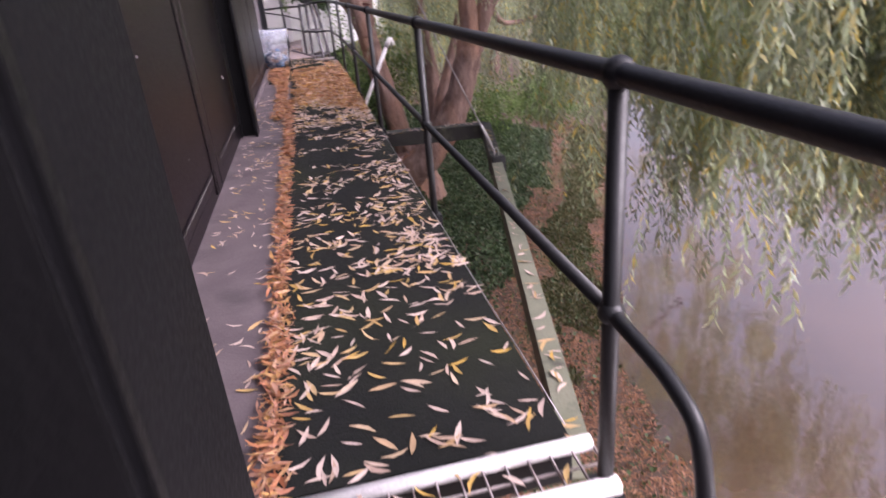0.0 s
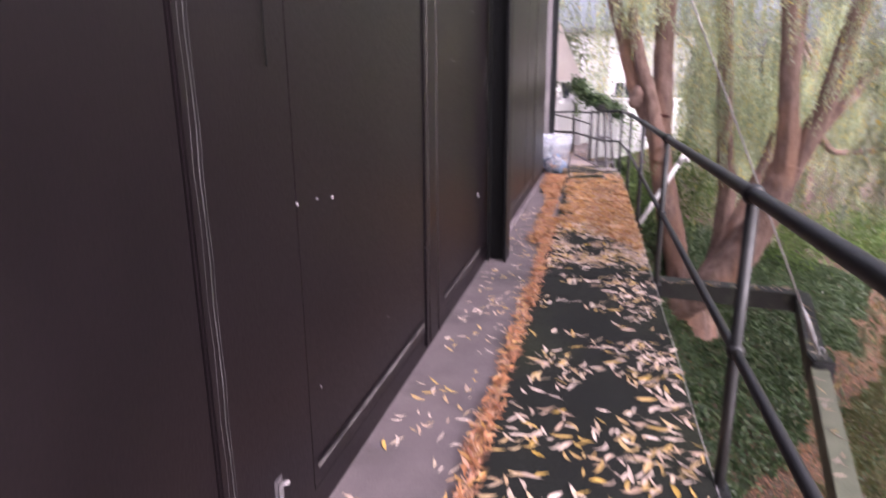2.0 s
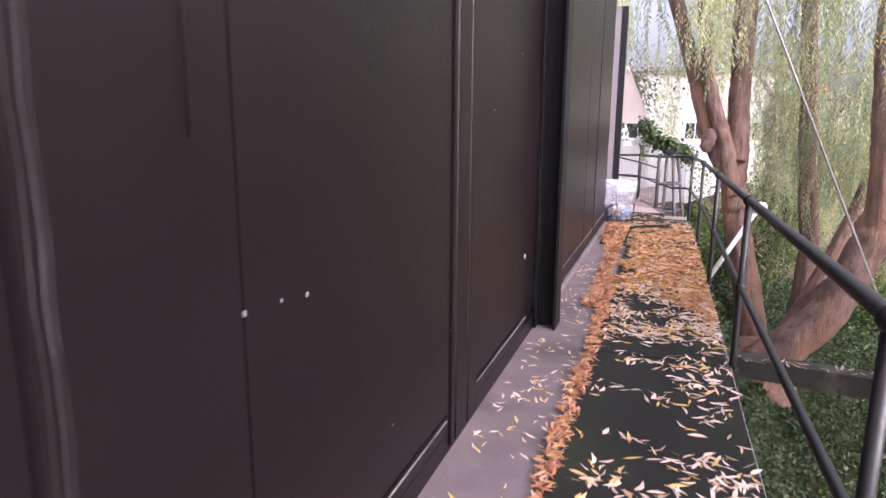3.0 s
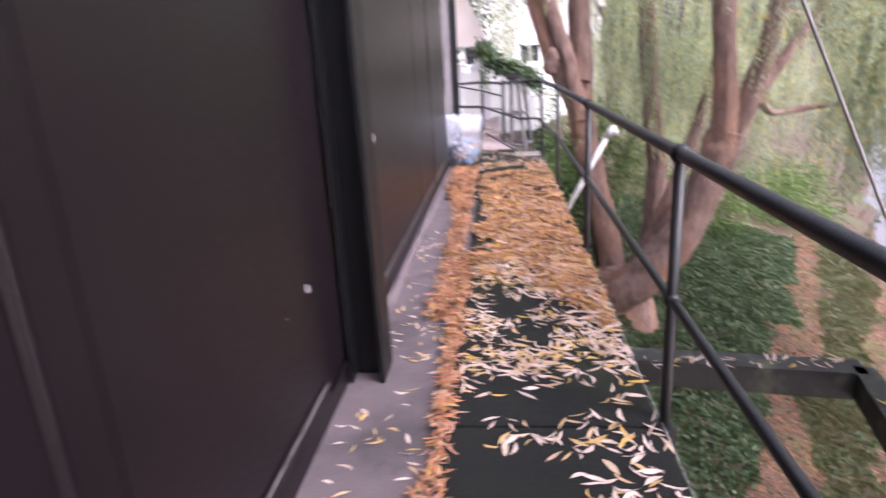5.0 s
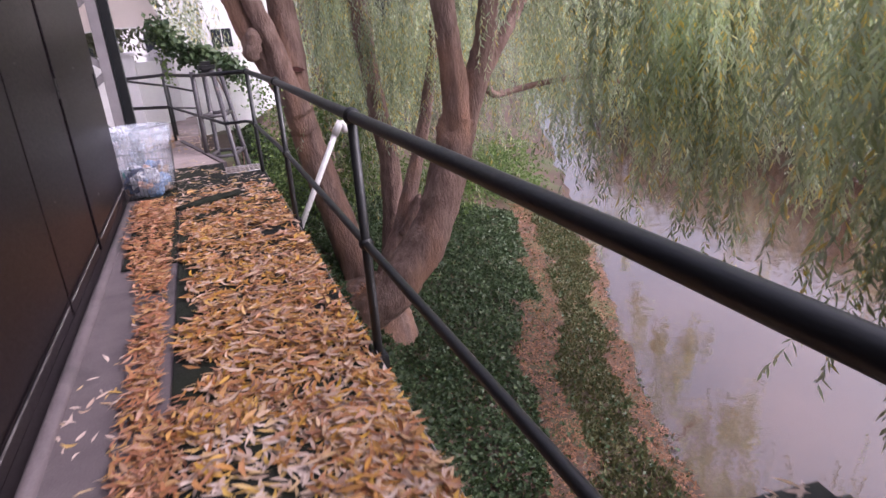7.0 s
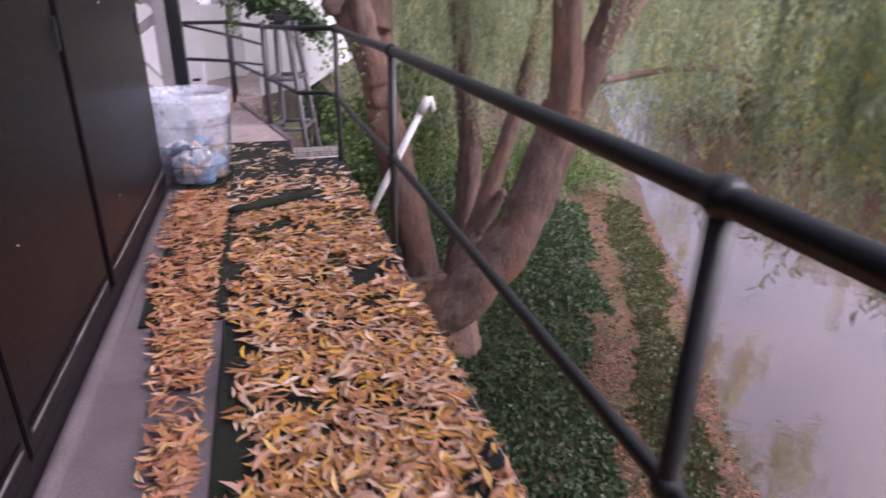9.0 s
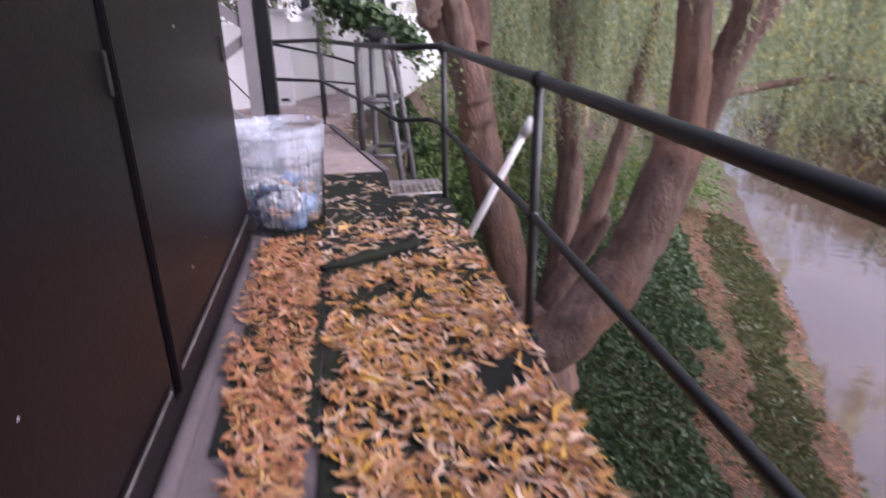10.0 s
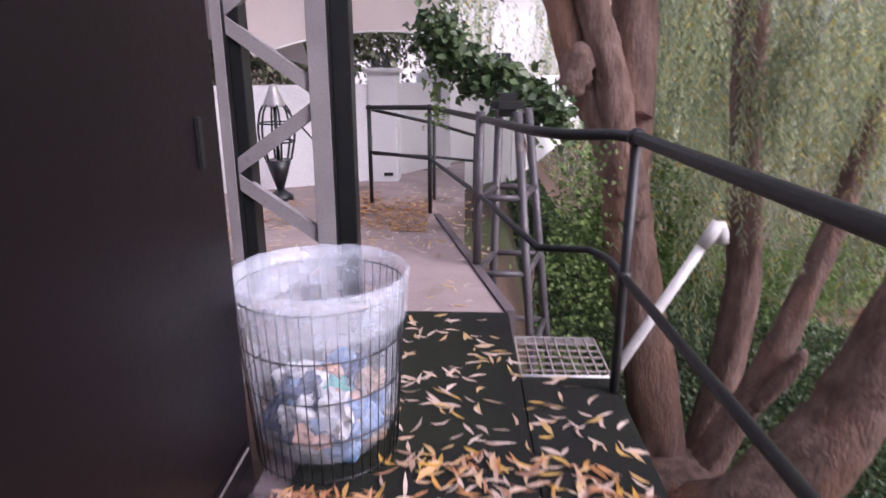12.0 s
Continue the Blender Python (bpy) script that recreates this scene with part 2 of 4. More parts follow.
def leaf_mesh(name, base, way, flat, length, width, fold=0.25, curl=0.0):
    """Many pointed leaves in one mesh: arrays of base points, directions, face normals, lengths and widths."""
    n = len(base)
    way = way / np.linalg.norm(way, axis=1, keepdims=True)
    side = np.cross(way, flat)
    side /= np.maximum(np.linalg.norm(side, axis=1, keepdims=True), 1e-6)
    flat = np.cross(side, way)
    L, W = np.asarray(length).reshape(-1, 1), np.asarray(width).reshape(-1, 1)
    mid = base + way * L * 0.45
    tip = base + way * L + flat * L * curl
    v = np.stack([base, mid + side * W / 2 + flat * W * fold, tip, mid - side * W / 2 + flat * W * fold], 1).reshape(-1, 3)
    k = np.arange(n)[:, None] * 4
    f = np.concatenate([k + np.array([[0, 1, 2]]), k + np.array([[0, 2, 3]])], 1).reshape(-1, 3)
    me = bpy.data.meshes.new(name)
    me.vertices.add(n * 4)
    me.vertices.foreach_set("co", v.astype(np.float32).ravel())
    me.loops.add(n * 6)
    me.loops.foreach_set("vertex_index", f.astype(np.int32).ravel())
    me.polygons.add(n * 2)
    me.polygons.foreach_set("loop_start", np.arange(0, n * 6, 3, dtype=np.int32))
    me.update(calc_edges=True)
    me.validate()
    return me


rng = np.random.default_rng(7)


def strands(tops, lengths, leaf=0.09, gap=0.028, sway=0.12):
    """Hanging willow twigs: leaf arrays for many drooping strands."""
    base, way = [], []
    for top, n_len in zip(tops, lengths):
        n = max(4, int(n_len / gap))
        s = np.linspace(0, 1, n)
        a, b = rng.uniform(0, 6.28, 2)
        drift = rng.normal(0, sway, 2)
        p = np.stack([top[0] + drift[0] * s ** 2 * n_len + 0.03 * np.sin(s * 9 + a), top[1] + drift[1] * s ** 2 * n_len + 0.03 * np.sin(s * 8 + b), top[2] - s * n_len], 1)
        ang = np.arange(n) * 2.4 + a
        out = np.stack([np.cos(ang), np.sin(ang), np.full(n, -1.7)], 1) + rng.normal(0, 0.35, (n, 3))
        base.append(p)
        way.append(out)
    base, way = np.concatenate(base), np.concatenate(way)
    n = len(base)
    return base, way, rng.normal(0, 1, (n, 3)) + (0, 0, 0.6), leaf * rng.uniform(0.6, 1.25, n), leaf * 0.20 * rng.uniform(0.7, 1.3, n)


# ---- structure ----
RAIL_X, DECK_R, MAT_L, Y0, Y1 = 1.29, 1.27, 0.42, -2.5, 12.52
WATER_Z = -6.0


def shore_x(y):
    return 5.9 + 0.5 * max(0.0, y - 9.0) + 0.12 * min(0.0, y - 9.0) + 0.12 * math.sin(y * 0.7)


def ground_z(x, y):
    d = shore_x(y) - x
    z = WATER_Z + (0.30 * d if d > 0 else max(-0.7, 0.2 * d))
    z += min(2.7, max(0.0, 3.4 - x)) + 3.0 * max(0.0, 1.3 - x)
    if y > 14.5:
        z += min(0.4, 0.25 * (y - 14.5)) * min(1.0, max(0.0, (4.5 - x) / 2.5))
    if d < -19:
        z = max(z, WATER_Z - 0.7 + 0.22 * (-19 - d))
    return min(-0.45, z) + 0.10 * noise.noise(Vector((x * 0.9, y * 0.9, 0))) + 0.04 * noise.noise(Vector((x * 4, y * 4, 3)))


def build_ground():
    bm = bmesh.new()
    xs = [-900, -200, -40, -10, -4] + [0.3 + 0.2 * i for i in range(60)] + [13 + 1.5 * i for i in range(30)] + [65, 75, 90, 105, 120, 140, 170, 220, 300, 900]
    ys = [-900, -200, -60, -20, -8] + [-4 + 0.25 * i for i in range(150)] + [34 + 2 * i for i in range(12)] + [62, 70, 80, 95, 110, 130, 160, 200, 300, 900]

    def z(x, y):
        return ground_z(max(x, -4), min(max(y, -60), 220)) if x < 260 else -0.5

    grid = [[bm.verts.new((x, y, z(x, y))) for y in ys] for x in xs]
    for i in range(len(xs) - 1):
        for j in range(len(ys) - 1):
            bm.faces.new((grid[i][j], grid[i + 1][j], grid[i + 1][j + 1], grid[i][j + 1])).smooth = True
    tagged(part("ground", bm, M_EARTH), "steep earth river bank under leaf litter", "ground", kind="structure")
    bm = bmesh.new()
    bm.faces.new([bm.verts.new(p) for p in ((3, -80, WATER_Z), (160, -80, WATER_Z), (160, 220, WATER_Z), (3, 220, WATER_Z))])
    tagged(part("water", bm, M_WATER), "brown muddy river water with sky reflections", "river", kind="structure")


build_ground()

tagged(part("floor", box(-0.06, MAT_L + 0.02, Y0, Y1, -0.18, -0.012), M_CONC), "mauve grey concrete walkway ledge along the wall", "walkway", kind="structure")
tagged(part("floor_deck", box(MAT_L + 0.022, DECK_R, 0.43, 11.80, -0.16, -0.014), M_STEEL), "steel walkway deck under the matting", "walkway", kind="structure")
tagged(part("floor_deck_end", box(MAT_L + 0.022, 0.862, 11.802, Y1, -0.16, -0.014), M_STEEL), "narrow end of the steel walkway deck", "walkway", kind="structure")
tagged(part("floor_landing", box(MAT_L + 0.022, DECK_R, Y0, 0.20, -0.16, -0.014), M_CONC), "concrete landing where the walkway begins", "walkway", kind="structure")


def build_mat():
    mat = tagged(new("rubber_mat"), "black rubber matting in strips, stained green with algae", "mat", kind="structure")
    for x0, x1, y0, y1 in ((MAT_L, DECK_R - 0.004, 0.44, 4.94), (MAT_L - 0.01, DECK_R - 0.012, 4.955, 10.58), (0.06, MAT_L - 0.022, 9.1, 10.56), (0.06, 0.858, 10.60, Y1 - 0.01), (0.863, DECK_R - 0.01, 10.61, 11.79)):
        part("mat_strip", box(x0, x1, y0, y1, -0.011, 0.003 if y0 < 10 else 0.007, 0.002), M_MAT, mat)
    fold = [(0.38 + 0.55 * i / 12, 10.50 + 0.22 * i / 12 + 0.012 * math.sin(i * 1.7), 0.014 + 0.022 * (i / 12) ** 2) for i in range(13)]
    part("curled_edge", tube(fold, [0.014 + 0.022 * math.sin(math.pi * min(1, (i + 1) / 13)) + 0.012 * i / 12 for i in range(13)], 8), M_MAT, mat, "curled up black rubber edge")
    part("edge_wire", tube([(DECK_R + 0.006, 0.5 + 0.4 * k, -0.006 + 0.006 * math.sin(k * 1.9)) for k in range(26)], 0.0028, 6), M_GALV, mat, "thin pale wire along the deck's edge")


build_mat()


def slab(outline, z0, z1):
    """An upright prism over a plan outline."""
    bm = bmesh.new()
    lo, hi = ([bm.verts.new((x, y, z)) for x, y in outline] for z in (z0, z1))
    bm.faces.new(hi)
    bm.faces.new(lo[::-1])
    for k in range(len(outline)):
        n = (k + 1) % len(outline)
        bm.faces.new((lo[k], lo[n], hi[n], hi[k]))
    return bm


tagged(part("pavement", slab([(-12, Y1 + 0.004), (0.84, Y1 + 0.004), (0.34, 14.8), (0.34, 15.2), (-12, 15.2)], -3.0, -0.004), M_PAVE), "worn brownish paving behind the walkway", "pavement", kind="structure")
tagged(part("pavement_rear", box(-12, 0.62, 15.204, 30, -3.0, -0.006), M_PAVE), "worn brownish paving before the white wall", "pavement", kind="structure")
tagged(part("kerb", slab([(0.844, Y1 + 0.004), (0.90, Y1 + 0.004), (0.40, 14.8), (0.344, 14.8)], -0.3, 0.012), M_CONC), "grey concrete kerb along the paving edge", "kerb", kind="structure")


def build_wall():
    w = tagged(part("wall_west", box(-0.3, -0.075, Y0, 11.05, -0.4, 5.2), M_WALL), "dark brown painted panelled wall of hinged shutters", "wall", kind="structure")
    leaves = [(-2.3, -1.0), (-0.9, 1.49), (1.98, 3.36), (3.76, 5.02), (5.62, 8.18), (8.20, 9.25), (9.33, 11.03)]
    for i, (y0, y1) in enumerate(leaves):
        p = part("panel", box(-0.075, -0.052, y0, y1, 0.10, 5.15, 0.004), M_WALL, w)
        part("bead", box(-0.052, -0.044, y0 + 0.03, y1 - 0.03, 0.165, 0.176, 0.003), M_BEAD, p, "worn pale bead along the panel foot")
        part("bead", box(-0.052, -0.046, y0 + 0.03, y1 - 0.03, 0.192, 0.198, 0.002), M_WALL, p)
    for y0, y1 in ((1.492, 1.97), (3.37, 3.42), (3.44, 3.61), (3.63, 3.75)):
        part("stile", box(-0.075, -0.044, y0, y1, 0.02, 5.15, 0.006), M_WALL, w)
    for y, wide in ((1.518, 0.0014), (1.537, 0.0026), (1.549, 0.0012)):
        part("worn_edge", tube([(-0.0445, y + 0.003 * math.sin(k * 2.1 + y * 40), 0.3 + 0.1 * k) for k in range(31)], wide, 6), M_SCUFF, w, "scuffed pale edge of the shutter")
    for y in (3.43, 3.62):
        part("worn_edge", tube([(-0.046, y, 0.12), (-0.046, y, 3.3)], 0.004, 6), M_SCUFF2, w)
    part("plinth", box(-0.075, -0.058, Y0, 11.05, -0.012, 0.095, 0.004), M_WALL, w)
    part("foot_moulding", tube([(-0.035, 5.7, -0.01), (-0.035, 10.98, -0.01)], 0.035, 10), M_CONC, w, "rounded concrete fillet at the wall foot")
    bolt = part("bolt_plate", box(-0.05, -0.042, 1.72, 1.77, 0.17, 0.31, 0.003), M_STAND, w, "weathered grey bolt plate")
    part("bolt", tube([(-0.035, 1.745, 0.05), (-0.035, 1.745, 0.29), (-0.01, 1.745, 0.30)], 0.007, 8), M_GREYPAINT, bolt)
    part("hasp", box(-0.044, -0.036, 9.20, 9.235, 1.10, 1.22, 0.004), M_STEEL, w, "small black hasp")
    part("hasp", box(-0.052, -0.042, 10.88, 10.91, 1.05, 1.18, 0.004), M_STEEL, w)
    part("cable", tube([(-0.035, 1.84, 3.3), (-0.036, 1.845, 2.2), (-0.035, 1.84, 1.44)], 0.003, 6), M_STEEL, w, "thin black hanging cable")
    r = random.Random(4)
    chips = [(1.71, 1.20, 0.05, 0.008), (1.72, 1.11, 0.012, 0.012), (1.98, 1.06, 0.009, 0.013), (2.23, 1.04, 0.006, 0.012), (1.9, 1.44, 0.006, 0.010), (3.67, 1.29, 0.03, 0.009), (3.70, 1.22, 0.016, 0.010), (6.3, 1.0, 0.018, 0.045), (4.9, 0.62, 0.03, 0.03)]
    chips += [(r.uniform(0.2, 11), r.uniform(0.25, 2.0), r.uniform(0.002, 0.005), r.uniform(0.003, 0.012)) for _ in range(24)]
    for y, z, b, h in chips:
        tilt = pose(-0.05, y, z, r.uniform(-40, 40), 0, 0)
        bm = box(-0.002, 0.004, -b / 2, b / 2, -h / 2, h / 2, 0.001)
        bm.transform(tilt)
        part("paint_chip", bm, M_GREYPAINT, w, "pale chip in the paint")


M_BEAD = material("worn_pale_bead", (0.20, 0.18, 0.175), (0.04, 0.035, 0.035), 9, 0.6, 0, 90, 0.2)
M_SCUFF = material("scuffed_grey_edge", (0.042, 0.037, 0.041), (0.009, 0.008, 0.008), 17, 0.7, 0, 60, 0.3, (0.008, 0.007, 0.007), 6, 0.44)
M_SCUFF2 = material("faint_worn_edge", (0.055, 0.047, 0.046), (0.033, 0.027, 0.026), 10, 0.6, 0, 60, 0.3)
build_wall()
tagged(part("wall_back", box(-4.3, -0.3, Y0, Y0 + 0.2, -0.4, 5.2), M_WALL), "plain dark wall closing the building", "wall", kind="structure")
tagged(part("wall_end", box(-4.3, -0.3, 10.85, 11.05, -0.4, 5.2), M_WALL), "plain dark end wall of the building", "wall", kind="structure")
tagged(part("wall_far", box(-4.5, -4.3, Y0, 11.05, -0.4, 5.2), M_WALL), "plain dark wall at the back of the building", "wall", kind="structure")
tagged(part("roof", box(-4.6, 0.02, Y0 - 0.2, 11.15, 5.2, 5.3), M_ROOF), "flat grey roof of the dark building", "roof", kind="structure")


def build_column(y):
    c = thing("steel_column", "black painted steel H-section column standing against the dark wall", "column", (0.03, y, -0.012), "wall columns")
    part("flange", box(0.06, 0.082, -0.11, 0.11, 0.0, 5.21, 0.003), M_COLUMN, c)
    part("web", box(-0.066, 0.06, -0.006, 0.006, 0.0, 5.21), M_COLUMN, c)
    part("flange", box(-0.078, -0.066, -0.11, 0.11, 0.0, 5.21, 0.003), M_COLUMN, c)
    part("weld_bead", tube([(0.058, -0.06 + 0.004 * math.sin(k), 0.02 + 0.1 * k) for k in range(34)], 0.006, 6), M_SCUFF, c)


M_COLUMN = material("black_column_paint", (0.0035, 0.0036, 0.004), (0.0055, 0.0055, 0.006), 7, 0.5, 0, 90, 0.12, (0.03, 0.028, 0.028), 18, 0.70, spec=0.25)
build_column(5.42)


def build_pier():
    c = thing("steel_box_column", "broad dark grey steel fin column standing out from the wall", "column", (0, 0, -0.012))
    part("shaft", box(-0.05, 0.555, -0.545, -0.285, 0.0, 5.21, 0.006), M_PIER, c)
    # Black plate puts the shade of the pier's south face into its colour.
    part("shaded_face_plate", box(-0.05, 0.551, -0.553, -0.5455, 0.0, 5.21, 0.002), M_COLUMN, c, "black plate standing in for the shaded south face")
    part("cover_strip", box(0.555, 0.559, -0.54, -0.525, 0.05, 5.2, 0.001), M_COLUMN, c)


M_PIER = material("dark_grey_scuffed_steel", (0.0055, 0.0055, 0.0062), (0.0075, 0.0075, 0.0085), 3, 0.6, 0, 110, 0.06, (0.014, 0.014, 0.0145), 16, 0.7, spec=0.1)
build_pier()

# ---- handrail ----
POST_Y = [0.26, 2.49, 5.0, 7.3, 9.72]


def build_rail():
    r = thing("handrail", "dark grey painted pipe handrail with ball joints along the walkway", "railing")
    posts = [(RAIL_X, y) for y in POST_Y] + [(1.236, 11.67)]
    for x, y in posts:
        post = part("post", tube([(x, y, -0.30), (x, y, 1.05)], 0.021, 12), M_RAIL, r)
        part("ball_joint", ball((x, y, 1.05), 0.036), M_RAIL, post)
        part("ball_joint", ball((x, y, 0.51), 0.032), M_RAIL, post)
        part("base_plate", box(x - 0.03, x + 0.035, y - 0.05, y + 0.05, -0.165, -0.02, 0.004), M_STEEL, post)
    top = [(RAIL_X + 0.03, -2.4, 1.0), (RAIL_X + 0.01, -0.6, 1.04)] + [(x, y, 1.05) for x, y in posts]
    part("top_rail", tube(top, 0.024, 12), M_RAIL, r)
    part("mid_rail", tube([(x, y, 0.51) for x, y in posts], 0.018, 12), M_RAIL, r)
    part("mid_rail", tube(smooth_line([(RAIL_X, 0.26, 0.51), (RAIL_X + 0.005, 0.0, 0.48), (RAIL_X + 0.01, -0.10, 0.38), (RAIL_X + 0.01, -0.17, 0.0), (RAIL_X + 0.01, -0.17, -0.2)]), 0.018, 12), M_RAIL, r)
    # the bend at the far end, past the walkway
    bend = [(1.236, 11.67, 1.05), (1.17, 11.77, 1.05), (1.00, 11.80, 1.045), (0.90, 11.98, 1.04), (0.71, 13.5, 0.97), (0.30, 14.9, 0.95), (-0.30, 15.3, 0.92)]
    part("top_rail", tube(bend, 0.022, 12), M_RAIL, r)
    part("mid_rail", tube([(1.236, 11.67, 0.51), (1.23, 11.9, 0.51), (1.17, 12.04, 0.51), (0.95, 12.08, 0.505), (0.70, 13.48, 0.47), (0.30, 14.9, 0.50), (-0.30, 15.3, 0.50)], 0.017, 12), M_RAIL, r)
    for x, y, h in ((0.71, 13.5, 0.97), (0.30, 14.9, 0.95), (-0.30, 15.3, 0.92)):
        post = part("post", tube([(x, y, -0.02), (x, y, h)], 0.02, 10), M_RAIL, r)
        part("ball_joint", ball((x, y, h), 0.03), M_RAIL, post)
    s = thing("stair_rail", "dark pipe rail leading down steps behind the paving", "railing")
    part("top_rail", tube([(-0.28, 15.34, 0.90), (0.31, 15.5, 0.76), (0.72, 15.7, 0.62)], 0.017, 10), M_RAIL, s)
    part("mid_rail", tube([(-0.28, 15.34, 0.48), (0.31, 15.5, 0.43), (0.72, 15.7, 0.36)], 0.014, 10), M_RAIL, s)
    for x, y, h in ((0.31, 15.5, 0.76), (0.72, 15.7, 0.62)):
        part("post", tube([(x, y, -0.4), (x, y, h)], 0.017, 10), M_RAIL, s)


build_rail()


# ---- gratings, outrigger, cable ----
def build_grating(name, label, x0, x1, y0, y1, nx, ny, z=0.0):
    g = thing(name, label, "grating", (0, 0, z), "steel gratings")
    part("nosing", tube([(x0, y0, 0), (x1, y0, 0)], 0.024 if name == "stair_tread" else 0.014, 10), M_PVC, g, "white painted round nosing")
    if name == "stair_tread":
        part("nosing", tube([(x0, y1, 0), (x1, y1, 0)], 0.026, 10), M_PVC, g, "white painted round nosing")
    else:
        part("edge_bar", box(x0, x1, y1 - 0.006, y1 + 0.006, -0.03, 0.004), M_GALV, g)
    for i in range(nx + 1):
        x = x0 + (x1 - x0) * i / nx
        part("bearing_bar", box(x - 0.0025, x + 0.0025, min(y0, y1), max(y0, y1), -0.008, 0.004), M_RUST, g)
    for j in range(1, ny):
        y = y0 + (y1 - y0) * j / ny
        part("cross_bar", box(x0, x1, y - 0.0025, y + 0.0025, -0.006, 0.002), M_RUST, g)


M_RUST = material("rusty_white_steel", (0.45, 0.41, 0.40), (0.30, 0.24, 0.22), 18, 0.6, 0.1, 100, 0.2, (0.13, 0.07, 0.05), 22, 0.55)
build_grating("stair_tread", "white edged open steel stair tread at the start of the matting", 0.46, 1.315, 0.405, 0.235, 13, 2, -0.002)
build_grating("floor_grating", "rusty white edged open steel floor grating beside the matting", 0.87, 1.262, 11.80, 12.21, 8, 6, -0.004)


def build_outrigger():
    o = thing("steel_outrigger", "black steel outrigger frame with mossy beam beside the walkway", "frame", (0, 0, -0.33))
    a, b, c = Vector((1.15, 6.25, 0)), Vector((2.62, 6.03, 0)), Vector((1.42, 0.72, 0))

    def channel(name, p, q, w, h, mat, label=""):
        way = (q - p).normalized()
        m = Matrix.Translation(p) @ Matrix(((way.x, -way.y, 0, 0), (way.y, way.x, 0, 0), (0, 0, 1, 0), (0, 0, 0, 1)))
        L = (q - p).length
        bm = box(0, L, -w / 2, w / 2, -0.012, 0.0, 0.002)
        box(0, L, -w / 2, -w / 2 + 0.010, -h, -0.012, 0, bm)
        box(0, L, -w / 2, w / 2 - 0.02, -h - 0.010, -h, 0.002, bm)
        bm.transform(m)
        return part(name, bm, mat, o, label)

    channel("cross_beam", a, b, 0.17, 0.15, M_OUT)
    k = c + (b - c) * 0.70
    channel("side_beam", b, k, 0.11, 0.14, M_OUT)
    channel("side_beam", k, c, 0.10, 0.14, M_MOSS, "mossy yellow-green steel beam")
    part("anchor_block", box(k.x - 0.06, k.x + 0.07, k.y - 0.07, k.y + 0.07, -0.12, 0.05, 0.01), M_STEEL, o)
    w = thing("cable_stay", "thin steel wire stay with a turnbuckle", "cable", (k.x, k.y, -0.28))
    top = Vector((-2.24, 0.97, 5.45))
    n = top.normalized()
    part("wire", tube([n * 0.35, top], 0.006, 6), M_GALV, w)
    part("turnbuckle", tube([n * 0.02, n * 0.10, n * 0.12, n * 0.30, n * 0.32, n * 0.36], [0.010, 0.010, 0.018, 0.018, 0.009, 0.007], 8), M_GALV, w)
    part("shackle", tube(smooth_line([(-0.02, 0, -0.02), (-0.02, 0, 0.04), (0.0, 0, 0.07), (0.02, 0, 0.04), (0.02, 0, -0.02)]), 0.006, 6), M_GALV, w)


M_OUT = material("dark_mossy_steel", (0.018, 0.018, 0.017), (0.03, 0.032, 0.026), 6, 0.6, 0, 90, 0.2, (0.085, 0.09, 0.06), 5, 0.55)
build_outrigger()


